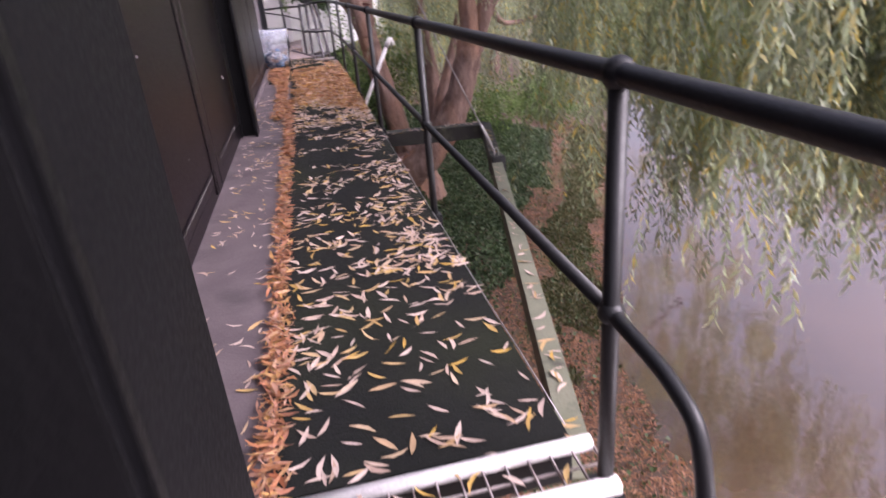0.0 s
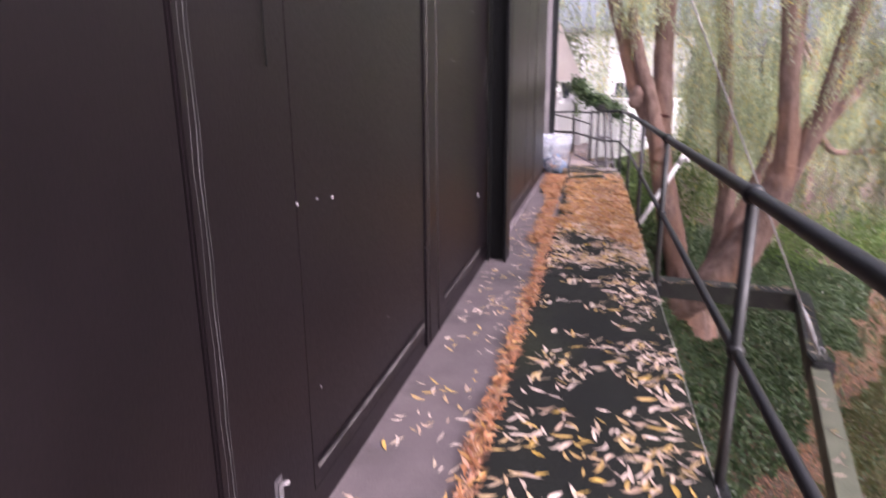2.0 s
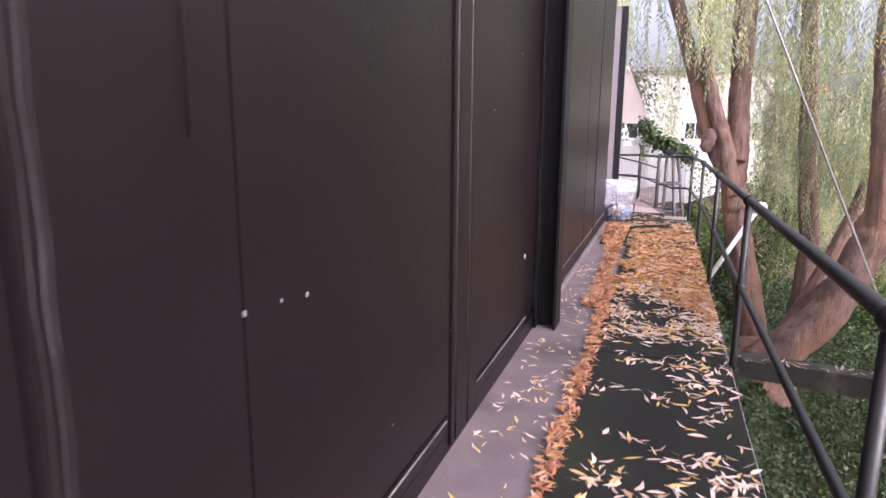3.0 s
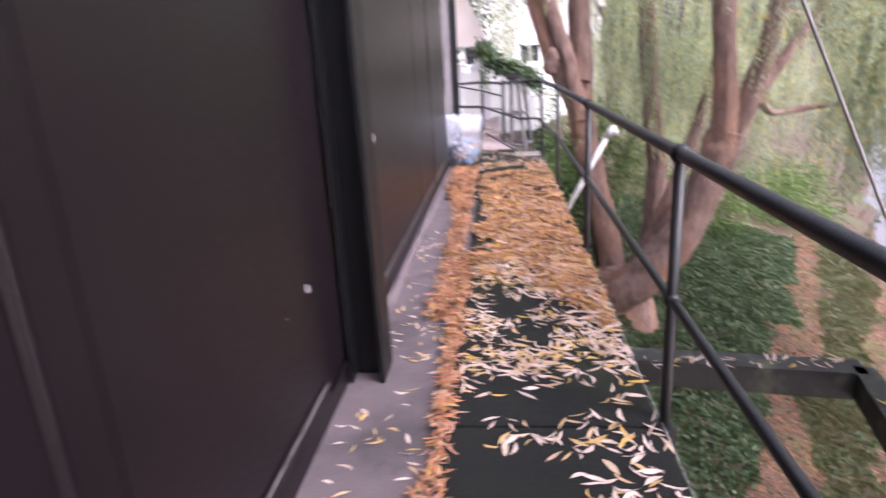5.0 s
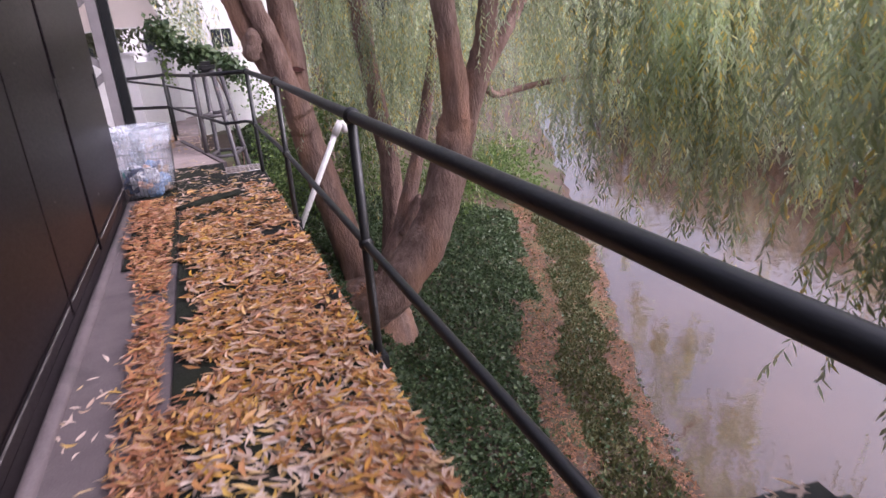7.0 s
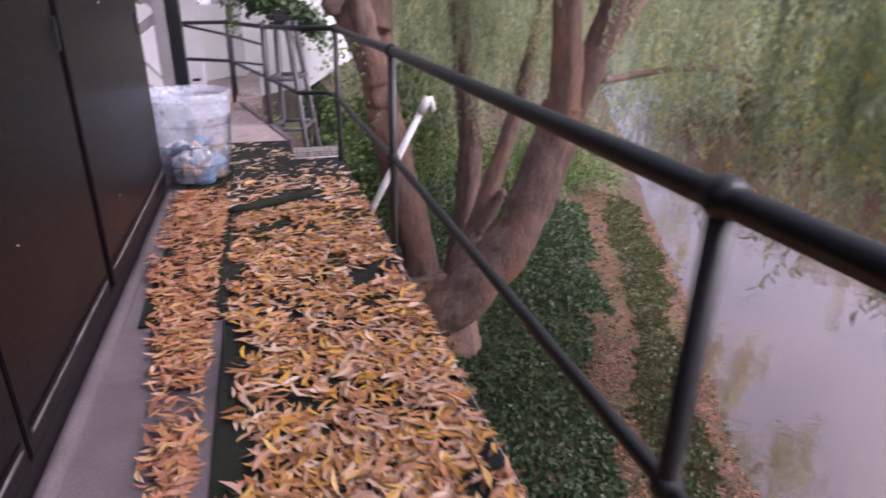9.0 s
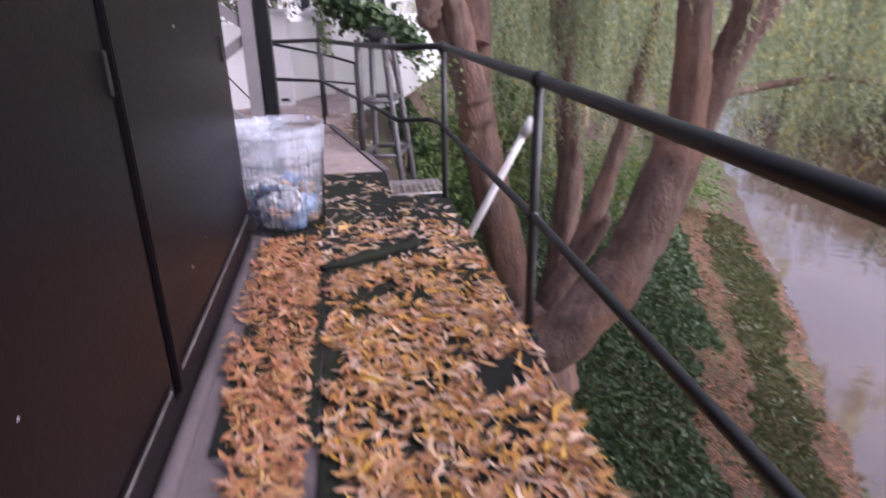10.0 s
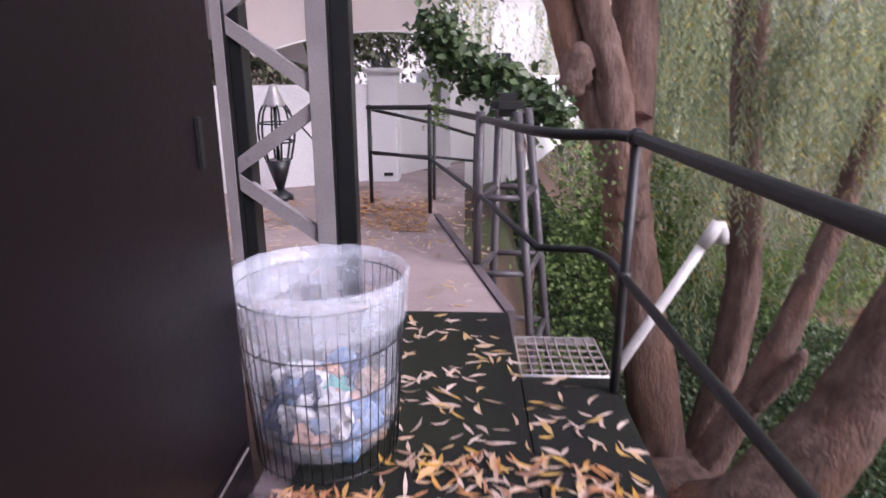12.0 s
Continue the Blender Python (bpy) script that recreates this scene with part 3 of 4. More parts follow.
# ---- litter bin ----
def build_bin():
    b = thing("litter_bin", "wire mesh litter bin lined with a clear plastic bag of rubbish", "litter bin", (0.135, 11.28, 0.008))
    H, R0, R1 = 0.65, 0.245, 0.282

    def rad(z):
        return R0 + (R1 - R0) * z / H

    for k in range(5):
        z = (0.015, 0.16, 0.30, 0.44, 0.60)[k]
        part("hoop", tube([(math.cos(a) * rad(z), math.sin(a) * rad(z), z) for a in [2 * math.pi * i / 40 for i in range(41)]], 0.0028, 6, cap=False), M_STEEL, b)
    for i in range(48):
        a = 2 * math.pi * i / 48
        part("wire", tube([(math.cos(a) * rad(z), math.sin(a) * rad(z), z) for z in (0.0, 0.61)], 0.0019, 5), M_STEEL, b)
    bm = bmesh.new()
    rings = []
    prof = [(0.0, 0.03), (0.16, 0.02), (0.20, 0.05)] + [(rad(z) - 0.012, z) for z in (0.12, 0.22, 0.32, 0.42, 0.52, 0.60)] + [(rad(0.64) + 0.004, 0.655), (rad(0.62) + 0.014, 0.648), (rad(0.58) + 0.012, 0.58), (rad(0.5) + 0.010, 0.50)]
    for r, z in prof:
        ring = []
        for i in range(56):
            a = 2 * math.pi * i / 56
            q = Vector((math.cos(a) * 5, math.sin(a) * 5, z * 9))
            w = 0.010 * noise.noise(q) + 0.006 * noise.noise(q * 2.7)
            ring.append(bm.verts.new((math.cos(a) * (r + w), math.sin(a) * (r + w), z + 0.6 * w * (z > 0.45))))
        rings.append(ring)
    for lo, hi in zip(rings, rings[1:]):
        for i in range(56):
            bm.faces.new((lo[i], lo[(i + 1) % 56], hi[(i + 1) % 56], hi[i])).smooth = True
    part("bag", bm, M_BAG, b, "clear crumpled plastic bin bag folded over the rim")
    r = random.Random(11)
    kinds = [("bottle", M_TR_BLUE), ("wrapper", M_TR_WHITE), ("wrapper", M_TR_NAVY), ("carton", M_TR_BROWN), ("wrapper", M_TR_WHITE), ("wrapper", M_TR_BLUE), ("wrapper", M_TR_TEAL), ("wrapper", M_TR_WHITE), ("wrapper", M_TR_NAVY), ("wrapper", M_TR_PEACH)]
    for i in range(46):
        name, mat = kinds[i % 10]
        z = 0.05 + 0.20 * (i / 46)
        a, d = r.uniform(0, 6.28), 0.17 * math.sqrt(r.random())
        if name == "bottle":
            bm = tube([(0, 0, -0.06), (0, 0, 0.03), (0, 0, 0.05), (0, 0, 0.075)], [0.028, 0.028, 0.012, 0.011], 10)
        else:
            bm = bmesh.new()
            bmesh.ops.create_icosphere(bm, subdivisions=3, radius=r.uniform(0.055, 0.085))
            for v in bm.verts:
                q = v.co * 22 + Vector((i * 3.1, 0, 0))
                v.co *= 1 + 0.7 * noise.noise(q) - 0.35 * abs(noise.noise(q * 2.6))
                v.co.z *= 0.55
        bm.transform(pose(math.cos(a) * d, math.sin(a) * d, z, r.uniform(0, 180), r.uniform(0, 180), r.uniform(0, 360)))
        part(name, bm, mat, b)


def bag_material():
    m = bpy.data.materials.new("clear_plastic_film")
    m.use_nodes = True
    t, bsdf = m.node_tree, m.node_tree.nodes["Principled BSDF"]
    bsdf.inputs["Base Color"].default_value = (0.74, 0.79, 0.90, 1)
    bsdf.inputs["Roughness"].default_value = 0.18
    co = t.nodes.new("ShaderNodeTexCoord")
    ns = t.nodes.new("ShaderNodeTexNoise")
    ns.inputs["Scale"].default_value, ns.inputs["Detail"].default_value = 14, 5
    t.links.new(co.outputs["Object"], ns.inputs["Vector"])
    bp = t.nodes.new("ShaderNodeBump")
    bp.inputs["Strength"].default_value, bp.inputs["Distance"].default_value = 0.6, 0.02
    t.links.new(ns.outputs["Fac"], bp.inputs["Height"])
    t.links.new(bp.outputs["Normal"], bsdf.inputs["Normal"])
    clear = t.nodes.new("ShaderNodeBsdfTransparent")
    rg = t.nodes.new("ShaderNodeMapRange")
    rg.inputs["To Min"].default_value, rg.inputs["To Max"].default_value = 0.10, 0.44
    t.links.new(ns.outputs["Fac"], rg.inputs["Value"])
    mix = t.nodes.new("ShaderNodeMixShader")
    t.links.new(rg.outputs["Result"], mix.inputs[0])
    t.links.new(clear.outputs[0], mix.inputs[1])
    t.links.new(bsdf.outputs[0], mix.inputs[2])
    t.links.new(mix.outputs[0], t.nodes["Material Output"].inputs["Surface"])
    return m


M_BAG = bag_material()
M_TR_BLUE = material("blue_plastic", (0.12, 0.22, 0.42), (0.2, 0.32, 0.5), 10, 0.3, 0, 60, 0.2)
M_TR_WHITE = material("white_paper", (0.7, 0.7, 0.72), (0.55, 0.55, 0.6), 10, 0.6, 0, 60, 0.2)
M_TR_TEAL = material("teal_plastic", (0.05, 0.30, 0.28), (0.1, 0.4, 0.36), 10, 0.35, 0, 60, 0.2)
M_TR_BROWN = material("brown_card", (0.28, 0.17, 0.1), (0.35, 0.22, 0.14), 10, 0.7, 0, 60, 0.2)
M_TR_NAVY = material("navy_wrapper", (0.03, 0.05, 0.13), (0.06, 0.08, 0.16), 10, 0.3, 0, 60, 0.2)
M_TR_PEACH = material("peach_paper", (0.65, 0.42, 0.32), (0.6, 0.36, 0.28), 10, 0.6, 0, 60, 0.2)
build_bin()


# ---- lattice post behind the building ----
def build_lattice():
    f = thing("lattice_post", "grey and black steel lattice post with zigzag flat braces", "post")
    # Chord bodies are black, their front plates light grey.
    for x0, x1 in ((-0.665, -0.60), (-0.185, -0.075)):
        c = part("chord", box(x0, x1, 12.604, 12.95, -0.01, 3.6, 0.004), M_STEEL, f)
        part("face_plate", box(x0 - 0.004, x1 - 0.012, 12.592, 12.603, -0.01, 3.6, 0.002), M_GREYPAINT, c, "light grey face plate on the chord's front")
    for x0, x1 in ((-0.596, -0.535), (-0.071, 0.022)):
        part("post", box(x0, x1, 12.625, 12.75, -0.01, 3.6, 0.004), M_STEEL, f, "black square post")
    z, side = -0.03, 1
    ends = (-0.62, -0.14)
    while z < 3.3:
        p, q = Vector((ends[1 - side], 12.61, z)), Vector((ends[side], 12.61, z + 0.34))
        way = (q - p).normalized()
        n = Vector((-way.z, 0, way.x)) * 0.036
        bm = bmesh.new()
        vs = [bm.verts.new(v) for v in (p - n, q - n, q + n, p + n)]
        bmesh.ops.extrude_face_region(bm, geom=[bm.faces.new(vs)])
        bm.verts.ensure_lookup_table()
        for v in bm.verts[4:]:
            v.co.y += 0.05
        bmesh.ops.recalc_face_normals(bm, faces=bm.faces[:])
        part("brace", bm, M_GREYPAINT, f)
        z, side = z + 0.40, 1 - side


build_lattice()


# ---- four-legged steel stand with creeper ----
def build_stand():
    s = thing("steel_stand", "tall four-legged steel stand with rungs under a creeper", "stand")
    top, foot = [(0.71, 13.42), (0.95, 13.42), (1.05, 13.75), (0.85, 13.75)], [(0.69, 13.28), (1.14, 13.28), (1.34, 13.95), (0.84, 13.95)]

    def at(k, z):
        t = (1.02 - z) / 2.2
        return Vector((top[k][0] + (foot[k][0] - top[k][0]) * t, top[k][1] + (foot[k][1] - top[k][1]) * t, z))

    for k in range(4):
        part("leg", tube([at(k, -1.9 if k else -0.01), at(k, 1.02)], 0.03, 10), M_STAND, s)
    for z in (-0.62, -0.06, 0.46):
        for k in range(4):
            if z > -0.3 or k in (1, 2):
                part("rung", tube([at(k, z), at((k + 1) % 4, z)], 0.023, 8), M_STAND, s)
    part("head", box(0.78, 1.00, 13.46, 13.70, 0.98, 1.13, 0.05), M_RAIL, s, "dark block where the legs meet")


build_stand()


# ---- white garden wall, sculpture, sails, house ----
def build_garden_wall():
    pts = [Vector((-7.5, 12.6, 0)), Vector((-2.6, 15.35, 0)), Vector((-0.40, 16.6, 0)), Vector((1.4, 19.6, 0)), Vector((4.5, 30, 0))]
    w = tagged(new("wall_garden"), "white painted garden wall with worn base", "wall", kind="structure")
    for p, q in zip(pts, pts[1:]):
        way = (q - p).normalized()
        m = Matrix.Translation(p) @ Matrix(((way.x, -way.y, 0, 0), (way.y, way.x, 0, 0), (0, 0, 1, 0), (0, 0, 0, 1)))
        bm = box(0.004, (q - p).length - 0.004, 0, 0.2, -0.6, 1.10, 0.015)
        bm.transform(m)
        part("wall_run", bm, M_WHITE, w)
    part("pillar", box(-0.50, -0.16, 16.5, 16.84, -0.1, 1.22, 0.02), M_WHITE, w)
    part("pillar_cap", box(-0.54, -0.12, 16.46, 16.88, 1.22, 1.28, 0.02), M_WHITE, w)
    part("vent", box(-0.33, -0.22, 16.49, 16.499, 0.06, 0.10, 0.003), M_STEEL, w, "small dark vent plate")
    g = tagged(new("gate_house"), "small white gabled gatepost behind the wall", "gatepost", kind="structure")
    bm = box(-0.02, 0.42, 17.6, 18.0, -0.1, 1.18)
    part("body", bm, M_WHITE, g)
    bm = bmesh.new()
    vs = [bm.verts.new(p) for p in ((-0.08, 17.55, 1.18), (0.48, 17.55, 1.18), (0.2, 17.55, 1.34), (-0.08, 18.05, 1.18), (0.48, 18.05, 1.18), (0.2, 18.05, 1.34))]
    for f in ((0, 1, 2), (5, 4, 3), (0, 2, 5, 3), (1, 4, 5, 2), (0, 3, 4, 1)):
        bm.faces.new([vs[i] for i in f])
    part("gable", bm, M_WHITE, g)
    part("louvre", box(0.14, 0.30, 17.585, 17.598, 0.86, 1.10), M_ROOF, g)


build_garden_wall()


def build_sculpture():
    s = thing("buoy_sculpture", "iron buoy-shaped sculpture with ribs and a pale cone cap", "sculpture", (-1.25, 15.45, 0))
    part("foot", tube([(0, 0, -0.01), (0, 0, 0.04), (0, 0, 0.10)], [0.13, 0.12, 0.035], 16), M_STEEL, s)
    part("cone", tube([(0, 0, 0.10), (0, 0, 0.40)], [0.035, 0.13], 16), M_STEEL, s)
    for k in range(6):
        a = k * math.pi / 3
        part("rib", tube(smooth_line([(0.13 * math.cos(a), 0.13 * math.sin(a), 0.40), (0.18 * math.cos(a), 0.18 * math.sin(a), 0.65), (0.15 * math.cos(a), 0.15 * math.sin(a), 0.86), (0.09 * math.cos(a), 0.09 * math.sin(a), 0.95)], 5), 0.011, 6), M_STEEL, s)
    for z, r in ((0.58, 0.172), (0.76, 0.17)):
        part("ring", tube([(r * math.cos(i * math.pi / 12), r * math.sin(i * math.pi / 12), z) for i in range(25)], 0.009, 6, cap=False), M_STEEL, s)
    part("mast", tube([(0, 0, 0.4), (0, 0, 0.93)], 0.018, 8), M_STEEL, s)
    part("cap", tube([(0, 0, 0.92), (0, 0, 0.94), (0, 0, 1.09), (0, 0, 1.13)], [0.11, 0.11, 0.045, 0.03], 12), M_GALV, s, "pale weathered cone cap")
    part("brace", tube([(0.05, -0.05, 0.98), (0.75, 0.25, 0.05)], 0.010, 6), M_STEEL, s)


build_sculpture()


def build_sail(name_label, corners, sag):
    a, b, c, d = (Vector(p) for p in corners)
    bm = bmesh.new()
    n = 16
    grid = []
    for i in range(n + 1):
        row = []
        for j in range(n + 1):
            u, v = i / n, j / n
            p = a.lerp(b, u).lerp(d.lerp(c, u), v)
            p.z += sag * 4 * u * (1 - u) * (1 - v) + 0.25 * sag * math.sin(math.pi * u) * math.sin(math.pi * v)
            p.y -= 0.3 * math.sin(math.pi * u) * math.sin(math.pi * v)
            row.append(bm.verts.new(p))
        grid.append(row)
    for i in range(n):
        for j in range(n):
            bm.faces.new((grid[i][j], grid[i + 1][j], grid[i + 1][j + 1], grid[i][j + 1])).smooth = True
    s = thing("shade_sail", name_label, "shade sail", (0, 0, 0), "shade sails")
    part("cloth", bm, M_SAIL, s)
    part("edge_cord", tube([a.lerp(b, k / n) + Vector((0, 0, sag * 4 * (k / n) * (1 - k / n))) for k in range(n + 1)], 0.012, 6), M_PVC, s)


build_sail("pink-white shade sail stretched high over the paving", ((0.47, 16.3, 1.58), (-1.50, 15.7, 1.38), (-3.4, 15.2, 4.6), (-1.05, 16.6, 5.0)), 0.15)
build_sail("second pale shade sail hanging low behind the post", ((-1.25, 17.0, 1.30), (-4.2, 15.6, 1.9), (-5.2, 15.0, 4.6), (-2.0, 16.4, 4.4)), 0.10)


def build_house():
    h = tagged(new("house"), "white rendered house beyond the trees", "house")
    part("wall", box(-7, 7.6, 44, 52, -3, 5.2), M_HOUSE, h)
    part("roof", box(-7.4, 8.0, 43.6, 52.4, 5.2, 5.5, 0.05), M_ROOF, h)
    for x in (-4.5, -1.5, 2.0, 5.9):
        w = part("window", box(x, x + 1.1, 43.96, 43.995, 1.0, 2.0), M_DARKGLASS, h)
        part("frame", box(x - 0.08, x + 1.18, 43.94, 43.958, 0.9, 1.0), M_HOUSE, w)
        part("frame", box(x + 0.52, x + 0.58, 43.94, 43.958, 1.0, 2.0), M_HOUSE, w)


build_house()

# ---- leaning white pipe ----
def build_pipe():
    p = thing("drain_pipe", "leaning white plastic drain pipe with a broken elbow", "pipe", (2.62, 14.25, 0.0))
    part("pipe", tube([(0, 0, 0), (-1.15, 0.03, -2.2)], 0.045, 14), M_PVC, p)
    part("socket", tube([(0.06, 0, 0.09), (-0.06, 0, -0.11)], 0.058, 14), M_PVC, p)
    part("elbow", tube([(0.03, 0, 0.05), (0.07, 0.0, 0.06), (0.10, 0.01, -0.02), (0.11, 0.02, -0.08)], [0.056, 0.056, 0.052, 0.05], 14), M_PVC, p)


build_pipe()


# ---- willow ----
def stem(points, r0, r1, seed, sides=30, fine=7, tip=False):
    line = smooth_line(points, fine)
    n = len(line)
    radii = [r0 + (r1 - r0) * (i / (n - 1)) ** 0.7 for i in range(n)]
    if tip:
        radii[-4:] = [radii[-4] * k for k in (1.0, 0.92, 0.72, 0.25)]
    return tube(line, radii, sides, rough=0.16, seed=seed)


def build_willow():
    t = thing("willow_tree", "old many-stemmed willow with reddish furrowed bark beside the walkway", "tree", (0, 0, 0))
    trunk = part("trunk", stem([(3.45, 15.7, -5.4), (3.2, 15.55, -4.3), (3.1, 15.5, -3.6), (3.1, 15.5, -3.0)], 0.95, 0.5, 1, tip=True), M_BARK, t)
    part("stem", stem([(3.15, 15.7, -3.9), (2.95, 15.8, -2.9), (2.78, 15.8, -2.1), (2.54, 15.8, -1.08), (2.40, 15.8, -0.45), (2.31, 15.8, 0.2), (2.28, 15.8, 0.85), (2.26, 15.8, 1.4), (2.24, 15.8, 1.9), (2.20, 15.8, 3.2), (2.2, 15.9, 5.0), (2.3, 16.0, 7.4)], 0.33, 0.20, 2), M_BARK, trunk)
    part("stem", stem([(2.36, 15.75, -0.2), (2.18, 15.7, 0.42), (1.94, 15.7, 0.93), (1.70, 15.7, 1.36), (1.54, 15.7, 1.83), (1.38, 15.7, 2.4), (1.12, 15.6, 3.2), (0.6, 15.4, 4.8)], 0.25, 0.14, 3), M_BARK, trunk)
    part("stem", stem([(2.28, 15.62, 0.1), (2.16, 15.55, 0.6), (2.02, 15.5, 1.12), (1.89, 15.5, 1.54), (1.78, 15.5, 1.85), (1.62, 15.5, 2.4), (1.46, 15.4, 3.1), (1.3, 15.2, 4.6)], 0.20, 0.12, 4), M_BARK, trunk)
    part("burl", tube(smooth_line([(1.60, 15.52, 1.02), (1.66, 15.50, 1.20), (1.70, 15.48, 1.38), (1.69, 15.5, 1.52)], 4), [0.04, 0.10, 0.13, 0.14, 0.15, 0.155, 0.15, 0.15, 0.14, 0.13, 0.11, 0.08, 0.03], 18, rough=0.5, seed=5), M_BARK, trunk, "swollen dark burl on the stem")
    part("wound", tube([(1.98, 15.46, 0.74), (2.06, 15.43, 0.78), (2.20, 15.46, 0.86), (2.34, 15.52, 0.84), (2.45, 15.56, 0.82)], [0.01, 0.05, 0.03, 0.045, 0.01], 12, rough=1.4, seed=6), M_WOUND, trunk, "raw red pruning wound in the bark")
    part("stem", stem([(3.5, 16.2, -4.3), (3.80, 16.5, -3.6), (3.95, 16.6, -2.77), (4.04, 16.6, -1.9), (4.04, 16.6, -1.04), (3.94, 16.6, -0.24), (3.82, 16.6, 0.76), (3.73, 16.6, 1.88), (3.65, 16.6, 2.6), (3.5, 16.6, 4.2), (3.4, 16.6, 7.2)], 0.26, 0.15, 7), M_BARK, trunk)
    fork = part("stem", stem([(3.25, 15.5, -3.8), (3.42, 15.55, -3.25), (3.64, 15.6, -2.76), (3.9, 15.6, -2.19), (4.14, 15.65, -1.52), (4.45, 15.8, -0.75), (4.75, 16.0, 0.08), (5.0, 16.2, 0.95), (5.15, 16.3, 1.9), (5.2, 16.4, 3.2), (5.3, 16.6, 6.0)], 0.24, 0.07, 8), M_BARK, trunk)
    part("snag", stem([(3.85, 15.5, -2.3), (4.02, 15.42, -2.0), (4.16, 15.38, -1.72), (4.22, 15.36, -1.55)], 0.11, 0.07, 14, 12, 4, tip=True), M_BARK, fork, "broken dead snag")
    n = 420
    tuft = leaf_mesh("root_tuft", np.array([(2.92, 14.75, -3.05)]) + rng.normal(0, 0.08, (n, 3)), rng.normal(0, 1, (n, 3)) * (1, 0.6, 0.5), rng.normal(0, 1, (n, 3)), rng.uniform(0.08, 0.24, n), np.full(n, 0.014))
    link("root_tuft", tuft, M_LEAF_ORANGE, trunk, "orange brown tuft of dry roots")
    limb = part("limb", stem([(2.55, 15.1, -3.75), (2.95, 14.75, -3.38), (3.4, 14.55, -2.92), (3.80, 14.5, -2.42), (4.12, 14.5, -1.95), (4.32, 14.5, -1.5), (4.50, 14.5, -0.95), (4.64, 14.5, -0.45), (4.73, 14.5, -0.1)], 0.42, 0.31, 9, 34), M_BARK, t)
    part("stem", stem([(4.60, 14.46, -0.62), (4.66, 14.42, -0.2), (4.65, 14.4, 0.48), (4.60, 14.4, 1.0), (4.55, 14.4, 1.5), (4.49, 14.4, 2.3), (4.38, 14.4, 3.3), (4.4, 14.3, 5.0), (4.6, 13.8, 7.5)], 0.25, 0.16, 10), M_BARK, limb)
    part("stem", stem([(4.62, 14.52, -0.70), (4.84, 14.5, -0.2), (5.08, 14.5, 0.44), (5.24, 14.5, 0.95), (5.36, 14.5, 1.5), (5.52, 14.5, 2.35), (5.72, 14.5, 3.3), (5.9, 14.5, 5.2)], 0.25, 0.15, 11), M_BARK, limb)
    part("stem", stem([(5.02, 14.5, 0.3), (5.35, 14.55, 0.72), (5.8, 14.7, 1.25), (6.4, 14.9, 2.0), (7.2, 15.0, 2.9), (8.2, 15.2, 3.8)], 0.15, 0.07, 12, 12), M_BARK, limb)
    for k, pts in enumerate((((4.2, 14, 4.8), (4.4, 11, 5.6), (4.2, 7, 5.4), (3.8, 3, 4.8), (3.7, 0, 4.4)), ((5.6, 14, 4.8), (7.5, 11, 5.6), (8.0, 7, 5.2), (7.5, 3, 4.6)), ((3.1, 15.3, 4.8), (3.5, 19, 5.8), (4.5, 24, 5.4)), ((7.5, 15, 3.6), (10, 17, 4.6), (13, 20, 4.4)))):
        part("branch", stem(pts, 0.13, 0.04, 20 + k, 10, 5), M_BARK, t)
    return t


M_WOUND = material("raw_red_wood", (0.16, 0.05, 0.04), (0.05, 0.02, 0.017), 16, 0.8, 0, 40, 0.8)
willow = build_willow()
part("branch", stem([(5.25, 14.6, 0.55), (5.8, 15.4, 0.12), (6.43, 16.1, 0.02), (7.41, 16.4, 0.09), (8.65, 16.5, 0.11), (9.97, 16.5, -0.26), (11.3, 16.5, -1.0), (12.6, 16.5, -1.9)], 0.09, 0.04, 33, 10, 5), M_BARK, willow, "bare arching branch over the water")


def curtain(n, xr, yr, top, bottom, leaf, gap, keep=None):
    """Bunches of about nine hanging strands, with gaps between the bunches."""
    tops, lens = [], []
    while len(tops) < n:
        cx, cy = rng.uniform(*xr), rng.uniform(*yr)
        if noise.noise(Vector((cx * 0.8, cy * 0.8, 5.0))) < rng.uniform(-0.35, 0.1):
            continue
        if keep and not keep(cx, cy):
            continue
        zt, zb = rng.uniform(*top), rng.normal(*bottom)
        spread = rng.uniform(0.10, 0.26)
        for _ in range(rng.integers(5, 13)):
            z1, z0 = zt + rng.normal(0, 0.2), zb + abs(rng.normal(0, 0.45))
            if z1 - z0 > 0.4:
                tops.append((cx + rng.normal(0, spread), cy + rng.normal(0, spread), z1))
                lens.append(z1 - z0)
    return strands(tops, lens, leaf, gap)


def crown(parent, name, arrays, mat, label=""):
    return link(name, leaf_mesh(name, *arrays), mat, parent, label)


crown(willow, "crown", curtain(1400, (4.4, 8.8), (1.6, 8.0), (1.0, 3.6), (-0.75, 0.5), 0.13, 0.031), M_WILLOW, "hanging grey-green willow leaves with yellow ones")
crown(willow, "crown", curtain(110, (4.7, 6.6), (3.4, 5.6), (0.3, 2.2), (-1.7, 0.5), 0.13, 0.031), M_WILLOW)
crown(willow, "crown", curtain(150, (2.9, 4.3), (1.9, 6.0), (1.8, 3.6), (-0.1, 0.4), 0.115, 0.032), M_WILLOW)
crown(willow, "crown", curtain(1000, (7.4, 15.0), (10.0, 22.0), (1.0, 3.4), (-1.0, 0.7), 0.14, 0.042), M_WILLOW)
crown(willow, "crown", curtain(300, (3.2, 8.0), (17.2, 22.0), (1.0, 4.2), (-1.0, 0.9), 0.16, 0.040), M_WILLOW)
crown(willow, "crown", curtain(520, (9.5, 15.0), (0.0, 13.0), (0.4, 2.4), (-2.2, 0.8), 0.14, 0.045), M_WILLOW)
